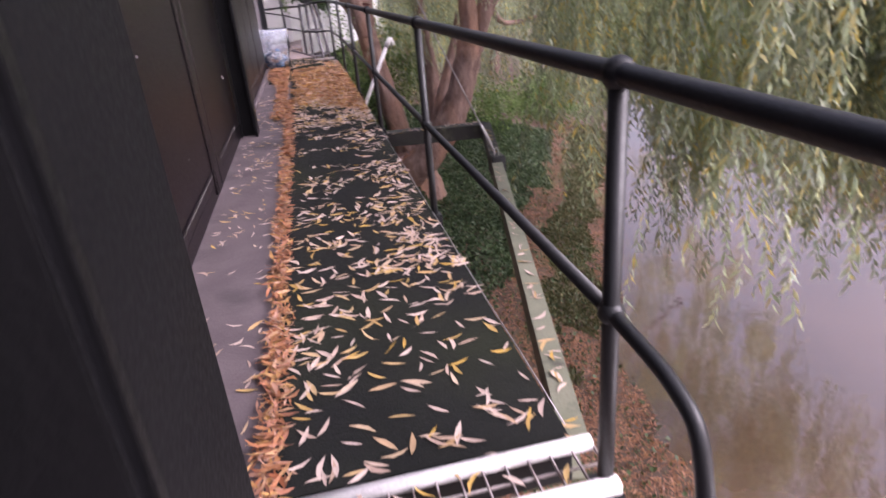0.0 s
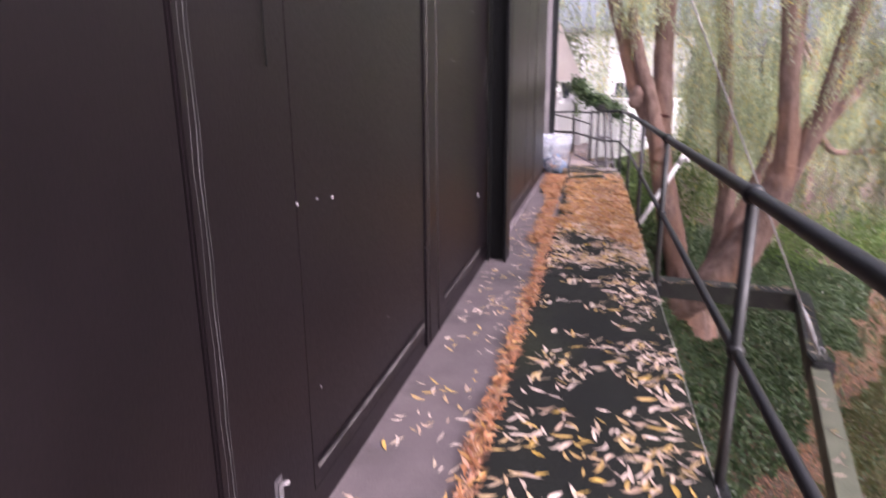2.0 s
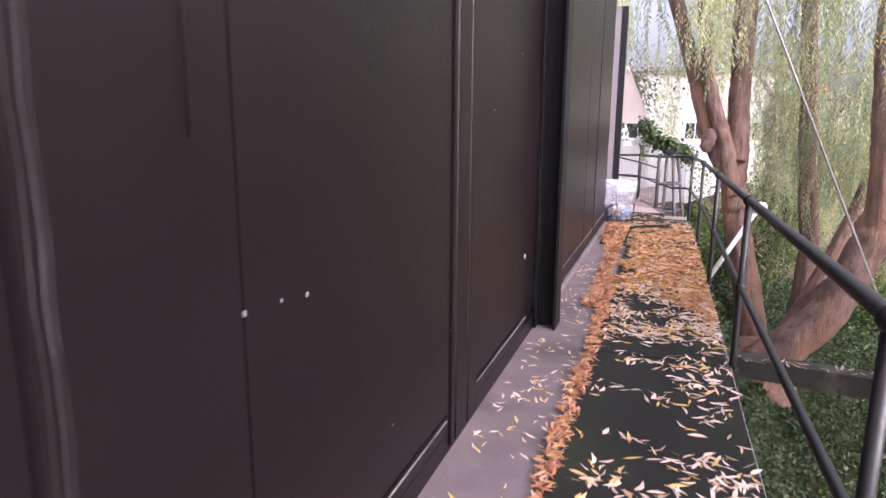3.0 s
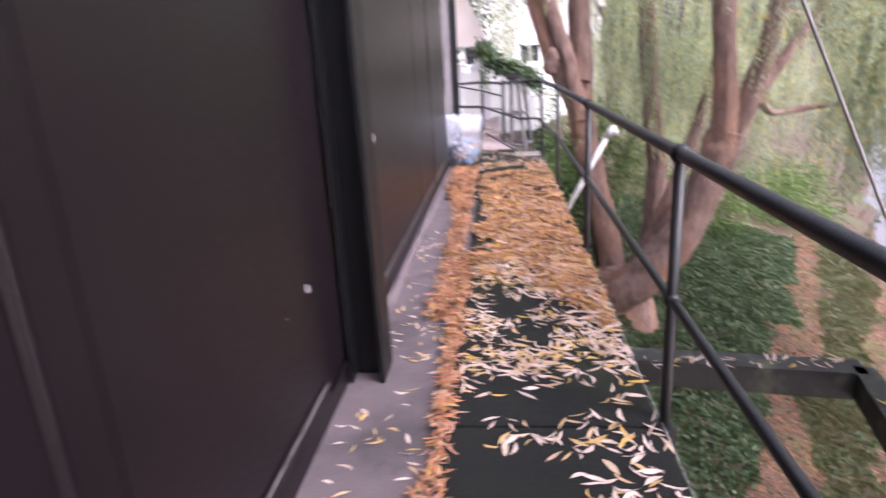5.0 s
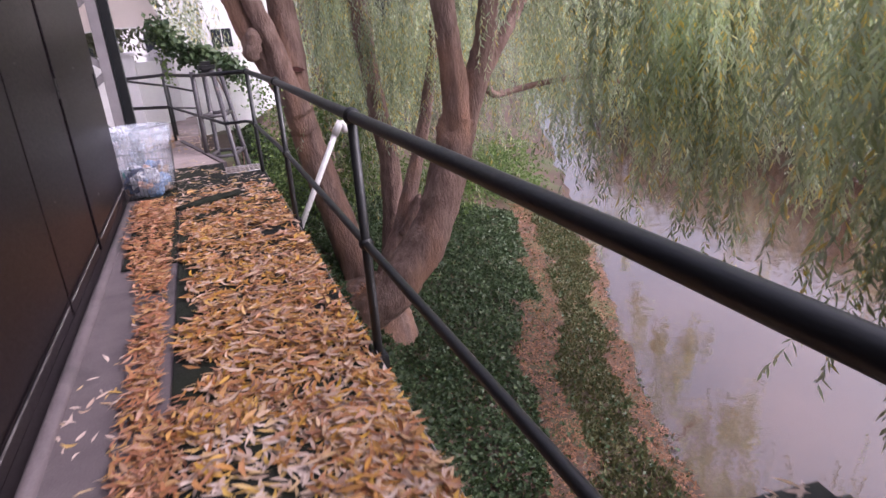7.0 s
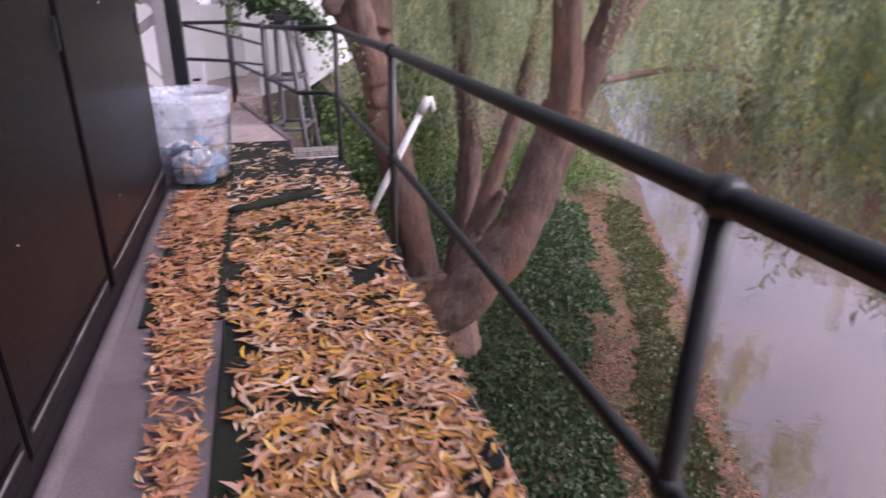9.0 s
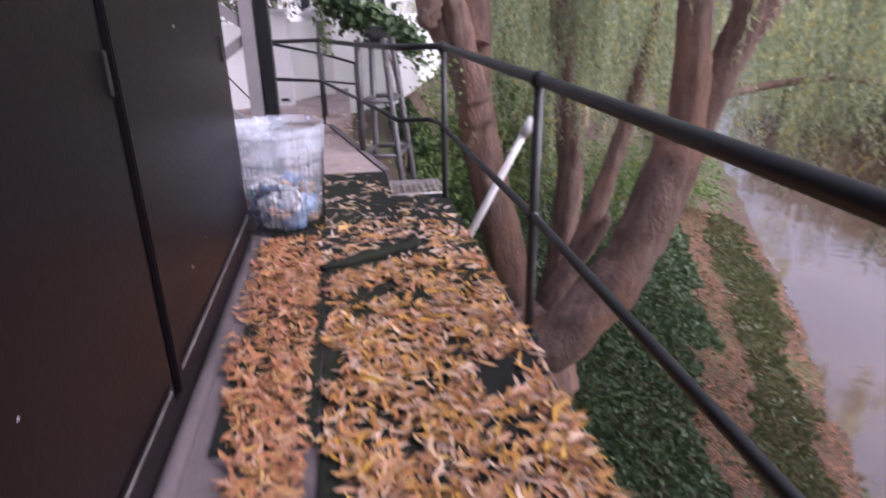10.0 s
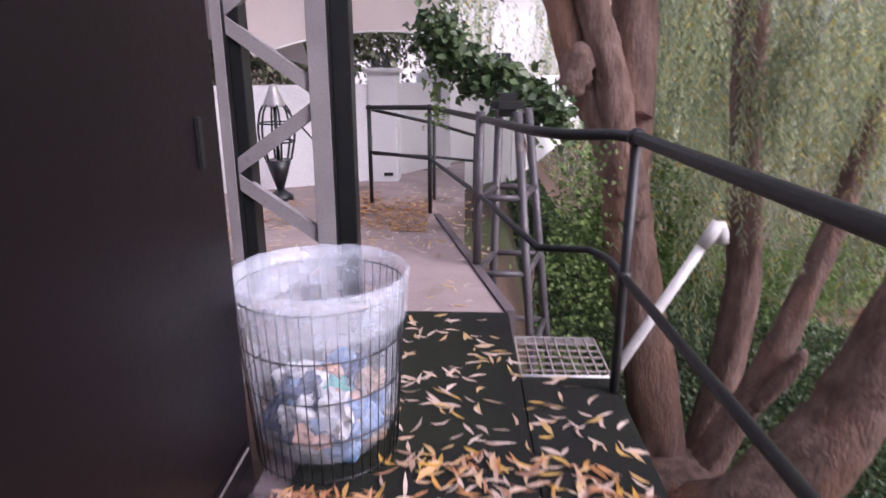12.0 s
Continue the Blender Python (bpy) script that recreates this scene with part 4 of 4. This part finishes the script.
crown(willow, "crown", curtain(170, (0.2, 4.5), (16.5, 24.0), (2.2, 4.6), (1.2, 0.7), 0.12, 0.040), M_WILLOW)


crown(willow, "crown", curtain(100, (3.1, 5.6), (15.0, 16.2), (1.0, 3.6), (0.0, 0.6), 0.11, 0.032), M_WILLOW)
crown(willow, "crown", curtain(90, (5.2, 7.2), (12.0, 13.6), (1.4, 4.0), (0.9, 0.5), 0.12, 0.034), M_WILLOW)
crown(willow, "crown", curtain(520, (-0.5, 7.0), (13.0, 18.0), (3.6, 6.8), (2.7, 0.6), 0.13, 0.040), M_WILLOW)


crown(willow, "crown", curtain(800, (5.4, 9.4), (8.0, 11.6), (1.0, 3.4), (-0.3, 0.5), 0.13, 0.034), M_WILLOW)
# Leaf patches added out of view to darken parts of the river's reflection.
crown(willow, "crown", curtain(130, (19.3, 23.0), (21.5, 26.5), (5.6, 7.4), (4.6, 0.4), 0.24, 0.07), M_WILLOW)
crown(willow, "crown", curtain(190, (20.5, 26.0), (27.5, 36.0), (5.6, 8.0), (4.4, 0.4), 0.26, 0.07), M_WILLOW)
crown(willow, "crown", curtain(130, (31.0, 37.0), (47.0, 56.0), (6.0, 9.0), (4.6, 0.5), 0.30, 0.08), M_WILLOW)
# Unseen canopy added above the water, with holes that let sky reflect.
crown(willow, "crown", curtain(1300, (3.5, 19.0), (-2.0, 24.0), (6.5, 9.0), (5.2, 0.5), 0.24, 0.07, keep=lambda x, y: noise.noise(Vector((x * 0.19, y * 0.19, 3.0))) > 0.0 and not (8 < x < 13 and 3 < y < 10)), M_WILLOW, "unseen high leaf canopy over the river, gapped for sky reflections")


def build_far_willow(at, spread, n, label):
    x, y, z = at
    t = thing("willow_tree", label, "tree")
    trunk = part("trunk", stem([(x, y, z - 0.5), (x + 0.1, y, z + 2), (x - 0.3, y - 0.2, z + 5), (x - 0.2, y, z + 8)], 0.38, 0.16, at[0], 12), M_BARK, t)
    for k in range(4):
        a = k * 1.7 + x
        part("branch", stem([(x - 0.2, y, z + 4 + k), (x + 1.6 * math.cos(a), y + 1.6 * math.sin(a), z + 6.2 + k * 0.7), (x + 4 * math.cos(a), y + 4 * math.sin(a), z + 6.0 + k * 0.7)], 0.14, 0.04, k + x, 8, 4), M_BARK, trunk)
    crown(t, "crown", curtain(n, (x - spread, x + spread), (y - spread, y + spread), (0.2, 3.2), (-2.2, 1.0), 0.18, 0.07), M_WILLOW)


build_far_willow((37, 27, -4.6), 9, 420, "drooping willow leaning over the brown river")
build_far_willow((11.0, 34, -4.2), 5.5, 480, "tall willow far along the river bank")
build_far_willow((52, 52, -4.6), 9, 380, "hazy green willow across the river")
build_far_willow((33, 13, -4.6), 7, 400, "dense green willow on the opposite bank")
build_far_willow((31, 1, -4.6), 8, 360, "drooping willow on the opposite river bank")
build_far_willow((5.5, 31, -3.5), 5, 330, "green willow between the bank and the house")


def leaf_blob(name, label, category, centre, size, n, leaf, mat, kind="", width=0.55, up=0.3):
    c, s = np.array(centre), np.array(size)
    p = rng.normal(0, 1, (n, 3))
    p /= np.linalg.norm(p, axis=1, keepdims=True)
    clump = rng.normal(0, 1, (n // 25 + 1, 3))
    clump /= np.linalg.norm(clump, axis=1, keepdims=True)
    clump *= rng.uniform(0.35, 1.0, (len(clump), 1))
    q = c + s * (clump[rng.integers(0, len(clump), n)] * 0.8 + p * rng.uniform(0, 0.33, (n, 1)))
    way = p + rng.normal(0, 0.5, (n, 3)) - (0, 0, up)
    flat = rng.normal(0, 0.6, (n, 3)) + (0, 0, 1)
    L = leaf * rng.uniform(0.6, 1.3, n)
    me = leaf_mesh(name, q, way, flat, L, L * width)
    return tagged(link(name, me, mat), label, category, kind=kind)


M_SHRUB = leaf_material("shrub_leaf", [(0.09, 0.16, 0.045), (0.15, 0.24, 0.07), (0.22, 0.31, 0.09), (0.12, 0.18, 0.06)], 0.5)
M_GARDEN = leaf_material("garden_tree_leaf", [(0.06, 0.075, 0.04), (0.10, 0.11, 0.06), (0.15, 0.16, 0.10)], 0.35, wide=0.6)
M_HERB = leaf_material("herb_leaf", [(0.075, 0.085, 0.03), (0.12, 0.125, 0.05), (0.16, 0.14, 0.06), (0.09, 0.11, 0.035)], 0.3)
M_FARLEAF = leaf_material("far_tree_leaf", [(0.08, 0.09, 0.05), (0.12, 0.125, 0.07), (0.16, 0.16, 0.10)], 0.4, wide=0.35)


def build_creeper():
    c = thing("creeper", "dark green creeper climbing over the steel stand", "creeper", (0.45, 14.0, 0))
    way = [(-0.12, 0.1, 1.62), (0.05, 0.05, 1.42), (0.25, 0, 1.25), (0.45, -0.02, 1.18), (0.65, -0.02, 1.08), (0.9, -0.05, 0.92)]
    part("vine", tube(smooth_line(way, 5), 0.012, 6), M_BARK, c)
    part("vine", tube(smooth_line([(0.45, -0.05, 1.18), (0.62, -0.1, 0.7), (0.72, 0.0, 0.1), (0.7, 0.1, -0.8)], 5), 0.010, 6), M_BARK, c)
    pts = np.array([tuple(p) for p in smooth_line(way, 20)])
    n = 1500
    b = pts[rng.integers(0, len(pts), n)] + rng.normal(0, 0.08, (n, 3))
    L = rng.uniform(0.045, 0.10, n)
    part_a = leaf_mesh("leaves", b, rng.normal(0, 1, (n, 3)) - (0, 0, 0.4), rng.normal(0, 0.5, (n, 3)) + (0, -0.6, 0.7), L, L * 0.75)
    link("leaves", part_a, M_IVY, c, "dark heart-shaped leaves")
    n = 900
    b = np.stack([rng.normal(1.12, 0.16, n), rng.normal(0.5, 0.2, n), rng.uniform(-1.6, 0.8, n)], 1)
    b[:140, 0] = rng.normal(-0.05, 0.05, 140)
    b[:140, 1] = rng.normal(0.05, 0.05, 140)
    b[:140, 2] = rng.uniform(0.85, 1.55, 140)
    L = rng.uniform(0.03, 0.065, n)
    link("leaves", leaf_mesh("leaves", b, rng.normal(0, 1, (n, 3)) - (0, 0, 0.5), rng.normal(0, 0.5, (n, 3)) + (0, -0.6, 0.7), L, L * 0.7), M_SHRUB, c, "lighter green hanging leaves")


build_creeper()
leaf_blob("shrub", "bright green leafy shrub behind the willow stems", "shrub", (3.1, 18.4, -1.2), (1.6, 1.2, 1.7), 5600, 0.10, M_SHRUB)
leaf_blob("shrub", "green undergrowth on the bank behind the stand", "shrub", (1.9, 16.6, -1.3), (0.9, 1.0, 1.2), 1100, 0.07, M_SHRUB)
leaf_blob("shrub", "leafy green shrub low on the river bank", "shrub", (7.2, 23.5, -3.6), (2.6, 2.6, 1.7), 4600, 0.13, M_SHRUB)
leaf_blob("shrub", "tangled green undergrowth leaning over the water", "shrub", (11.2, 26.5, -4.2), (2.6, 3.2, 1.7), 4600, 0.15, M_SHRUB)
leaf_blob("tree_crown", "dark garden trees behind the white wall", "trees", (-4.5, 24, 2.6), (6.2, 3, 2.2), 30000, 0.16, M_GARDEN, "stuff", up=0.8)
leaf_blob("far_wood", "hazy far woods along the river", "woods", (2, 56, -0.5), (20, 6, 6), 14000, 0.45, M_FARLEAF, "stuff", up=0.6)
# Tall wood added at the bend to keep sky out of the mid-river reflection.
leaf_blob("far_wood", "woods added at the river bend to darken the water's reflection", "woods", (53, 63, 1.0), (10, 22, 13), 16000, 0.8, M_FARLEAF, "stuff", up=0.6)
leaf_blob("far_wood", "hazy woods across the river", "woods", (45, 20, 2.0), (7, 44, 8.0), 34000, 0.7, M_FARLEAF, "stuff", up=0.6)


# ---- bank cover ----
def scatter_bank(n, xr, yr, want):
    out = []
    while len(out) < n:
        x, y = rng.uniform(*xr), rng.uniform(*yr)
        d = shore_x(y) - x
        m = noise.noise(Vector((x * 0.7, y * 0.45, 2.0))) + 0.5 * noise.noise(Vector((x * 2.1, y * 2.1, 4.0)))
        if d > -0.1 and want(d, m, rng.random(), y):
            out.append((x, y, ground_z(x, y)))
    return np.array(out)


def band(d, m, y):
    """Cover of the bank by its distance from the water: ivy, litter, low herbs, litter."""
    e = d + 0.7 * m
    if y + 2.5 * m < 5.5 + 0.8 * (5.2 - d):
        return "litter"
    return "ivy" if e > 2.7 else "litter" if e > 1.75 else "herb" if e > 0.45 else "litter"


p = scatter_bank(78000, (1.3, 13), (0, 24), lambda d, m, r, y: r < {"ivy": 0.95, "litter": 0.03, "herb": 0.08}[band(d, m, y)])
n = len(p)
L = rng.uniform(0.05, 0.11, n)
tagged(link("ground_ivy", leaf_mesh("ground_ivy", p + np.stack([np.zeros(n), np.zeros(n), rng.uniform(0.0, 0.10, n)], 1), rng.normal(0, 1, (n, 3)), rng.normal(0, 0.45, (n, 3)) + (0, 0, 1), L, L * 0.8), M_IVY), "dark green ivy covering the river bank", "ivy", kind="stuff")
p = scatter_bank(26000, (3.0, 15), (4, 26), lambda d, m, r, y: r < {"ivy": 0.02, "litter": 0.05, "herb": 0.9}[band(d, m, y)])
n = len(p)
L = rng.uniform(0.05, 0.13, n)
tagged(link("bank_herbs", leaf_mesh("bank_herbs", p, rng.normal(0, 0.8, (n, 3)) + (0, 0, 0.7), rng.normal(0, 0.7, (n, 3)) + (0, 0, 1), L, L * 0.45), M_HERB), "low olive green herbs along the water", "herbs", kind="stuff")
p = scatter_bank(46000, (1.3, 14), (-1, 26), lambda d, m, r, y: r < (0.7 if band(d, m, y) == "litter" else 0.07))
n = len(p)
L = rng.uniform(0.05, 0.11, n)
tagged(link("bank_litter", leaf_mesh("bank_litter", p + (0, 0, 0.012), rng.normal(0, 1, (n, 3)) * (1, 1, 0.15), rng.normal(0, 0.25, (n, 3)) + (0, 0, 1), L, L * 0.3), M_LEAF_BANK), "brown and pink fallen leaves on the bank", "leaf litter", kind="stuff")


# ---- fallen willow leaves on the walkway ----
def fallen(n, area, density, z=0.004, heap=0.0, length=(0.06, 0.105)):
    """Places for n fallen leaves in a stretch of plan, kept where density(x, y) beats chance."""
    x0, x1, y0, y1 = area
    x, y = rng.uniform(x0, x1, n * 4), rng.uniform(y0, y1, n * 4)
    keep = np.array([rng.random() < density(a, b) for a, b in zip(x, y)])
    x, y = x[keep][:n], y[keep][:n]
    k = len(x)
    base = np.stack([x, y, z + heap * rng.random(k) ** 1.5], 1)
    a = rng.uniform(0, 6.283, k)
    way = np.stack([np.cos(a), np.sin(a), rng.normal(0.06, 0.10 + 3 * heap, k)], 1)
    flat = rng.normal(0, 0.22 + 4 * heap, (k, 3)) + (0, 0, 1)
    L = rng.uniform(*length, k)
    return base, way, flat, L, L * rng.uniform(0.14, 0.24, k)


def long_leaf_mesh(name, base, way, flat, L, W):
    """Slim fallen leaves with a curved midrib: eight triangles each."""
    n = len(base)
    way = way / np.linalg.norm(way, axis=1, keepdims=True)
    side = np.cross(way, flat)
    side /= np.linalg.norm(side, axis=1, keepdims=True)
    flat = np.cross(side, way)
    flat *= np.sign(flat[:, 2:3])
    L, W = L.reshape(-1, 1), W.reshape(-1, 1)
    bend, lift = rng.normal(0, 0.10, (n, 1)) * L, np.abs(rng.normal(0, 0.06, (n, 1))) * L
    rows = []
    for t, w in ((0.0, 0.0), (0.28, 0.42), (0.6, 0.5), (1.0, 0.0)):
        c = base + way * L * (t - 0.5) + side * bend * 4 * t * (1 - t) + flat * lift * (2 * t - 1) ** 2
        if w == 0:
            rows.append(c)
        else:
            rows += [c + side * W * w + flat * W * 0.12, c, c - side * W * w + flat * W * 0.12]
    v = np.stack(rows, 1)
    v[:, :, 2] = np.maximum(v[:, :, 2], base[:, 2:3] - 0.001)
    tri = np.array([[0, 2, 1], [0, 3, 2], [1, 2, 5], [1, 5, 4], [2, 3, 6], [2, 6, 5], [4, 5, 7], [5, 6, 7]])
    f = (np.arange(n)[:, None, None] * 8 + tri[None]).reshape(-1, 3)
    me = bpy.data.meshes.new(name)
    me.vertices.add(n * 8)
    me.vertices.foreach_set("co", v.astype(np.float32).ravel())
    me.loops.add(f.size)
    me.loops.foreach_set("vertex_index", f.astype(np.int32).ravel())
    me.polygons.add(len(f))
    me.polygons.foreach_set("loop_start", np.arange(0, f.size, 3, dtype=np.int32))
    me.update(calc_edges=True)
    return me


def clumps(x, y, s=1.0):
    return noise.noise(Vector((x * 3.1 * s, y * 3.1 * s, 7.7))) + 0.5 * noise.noise(Vector((x * 8 * s, y * 8 * s, 2.2)))


def join(*sets):
    return [np.concatenate(c) for c in zip(*sets)]


litter = tagged(new("leaf_litter"), "fallen willow leaves lying over the walkway, pale and orange", "leaves", kind="stuff")
near = fallen(500, (0.46, 1.26, 1.7, 3.75), lambda x, y: 0.30 + 0.75 * clumps(x, y) + 0.5 * max(0, min(1, (x - 0.9) * 6)))
first = fallen(45, (0.46, 1.26, 0.5, 1.9), lambda x, y: 0.5 + 0.4 * clumps(x, y))
gap = fallen(420, (0.46, 1.26, 3.75, 6.0), lambda x, y: 0.06 + 0.35 * clumps(x + 3.3, y + 1.7, 1.3) + 0.45 * max(0, y - 5.2) + 0.30 * max(0, x - 0.75) + 0.6 * math.exp(-((y - 4.87) / 0.12) ** 2) * min(1, max(0, (x - 0.5) * 4)) + 0.4 * math.exp(-((y - 5.5) / 0.2) ** 2))
mid = fallen(1000, (0.46, 1.26, 5.4, 7.1), lambda x, y: 0.25 + 0.6 * clumps(x + 3.3, y + 1.7, 1.3) + 0.9 * max(0, x - 0.9) + 0.3 * (y - 6.2), heap=0.012)
thin = fallen(300, (0.32, 1.26, 10.62, 12.45), lambda x, y: -9 if x > 0.85 and y > 11.78 else 0.5 + 0.8 * clumps(x, y) + (0.3 if y < 11.1 else 0), z=0.011)
ledge = fallen(260, (0.0, 0.36, 0.3, 8.2), lambda x, y: 0.16 + 0.5 * clumps(x, y) + 0.25 * (3.4 < y < 5.2) + 0.3 * x, z=-0.009, length=(0.04, 0.09))
link("pale_leaves", long_leaf_mesh("pale_leaves", *join(near, first, gap, mid, thin, ledge)), M_LEAF_PALE, litter)
heap = fallen(7600, (0.42, 1.26, 5.85, 10.56), lambda x, y: (-9 if y > 10.38 and x < 0.96 and abs(y - 10.46 - 0.4 * (x - 0.38)) < 0.09 else 0) + 0.85 + 1.0 * clumps(x, y, 1.7) - 0.2 * max(0, y - 8.6) - 9 * max(0, 0.49 + 0.2 * noise.noise(Vector((1.0, y * 3, 0))) - x) - 3.5 * max(0, 7.0 - 0.9 * max(0, (x - 0.75) * 2.4) - y), heap=0.03)
heap2 = fallen(210, (0.34, 1.26, 10.5, 11.2), lambda x, y: -9 if x < 0.96 and abs(y - 10.46 - 0.4 * (x - 0.38)) < 0.09 else 0.4 + 0.8 * clumps(x, y), z=0.01, heap=0.015)
link("mixed_leaves", long_leaf_mesh("mixed_leaves", *join(heap, heap2)), M_LEAF_MIX, litter, "dense drift of tan and orange leaves")
seam = fallen(2500, (0.33, 0.47, 0.35, 7.2), lambda x, y: 1.0 - abs(x - 0.405) * 16 + 0.4 * clumps(x, y), z=0.0, heap=0.03, length=(0.04, 0.085))
strip = fallen(3200, (-0.02, 0.36, 6.0, 11.0), lambda x, y: 0.75 - 8 * max(0, 0.29 - 0.22 * min(1, max(0, (y - 8.4) / 1.4)) + 0.1 * clumps(x, y) - x) + 0.8 * clumps(x, y) - 0.1 * max(0, y - 8.8), z=0.0, heap=0.03, length=(0.05, 0.095))
link("orange_leaves", long_leaf_mesh("orange_leaves", *join(seam, strip)), M_LEAF_ORANGE, litter, "orange brown leaves heaped along the mat's edge")
beam = fallen(40, (1.35, 2.55, 6.02, 6.16), lambda x, y: 0.5, z=-0.325)
sbeam = [np.array(c) for c in fallen(60, (0, 1, 0.02, 0.98), lambda x, y: 0.5, z=-0.325)]
sbeam[0] = np.stack([1.42 + 1.2 * sbeam[0][:, 1] + 0.05 * (sbeam[0][:, 0] - 0.5), 0.72 + 5.31 * sbeam[0][:, 1], sbeam[0][:, 2]], 1)
tread = fallen(16, (0.5, 1.28, 0.22, 0.42), lambda x, y: 0.6, z=0.012)
pav = fallen(1100, (-3.0, 0.8, 12.55, 16.3), lambda x, y: 0.30 + 0.6 * clumps(x, y, 0.4), z=0.0)
link("stray_leaves", long_leaf_mesh("stray_leaves", *join(beam, sbeam, tread, pav)), M_LEAF_PALE, litter)
pile = fallen(900, (-1.2, 0.3, 14.2, 15.9), lambda x, y: 0.3 + 1.2 * clumps(x, y, 0.5), z=0.0, heap=0.01)
link("piled_leaves", long_leaf_mesh("piled_leaves", *pile), M_LEAF_MIX, litter)
M_LEAF_ONE = leaf_material("single_fallen_leaf", [(0.52, 0.39, 0.33), (0.60, 0.48, 0.42), (0.46, 0.32, 0.25), (0.50, 0.31, 0.05), (0.57, 0.45, 0.39)], 0.1, by_object=True)
shapes = []
for k in range(8):
    L = np.array([0.07 + 0.005 * k])
    shapes.append(long_leaf_mesh("leaf", np.zeros((1, 3)), np.array([[1.0, 0, 0.0]]), np.array([[0.05, 0.1, 1.0]]), L, L * (0.15 + 0.012 * (k % 4))))
place = fallen(200, (0.46, 1.26, 0.46, 1.9), lambda x, y: 0.45 + 0.5 * clumps(x, y) + 0.1 * (y - 0.5), z=0.005)
for k, at in enumerate(place[0]):
    ob = link("leaf", shapes[k % 8], M_LEAF_ONE, litter)
    ob.matrix_basis = pose(*at, rng.uniform(-8, 8), rng.uniform(-5, 5), rng.uniform(0, 360))
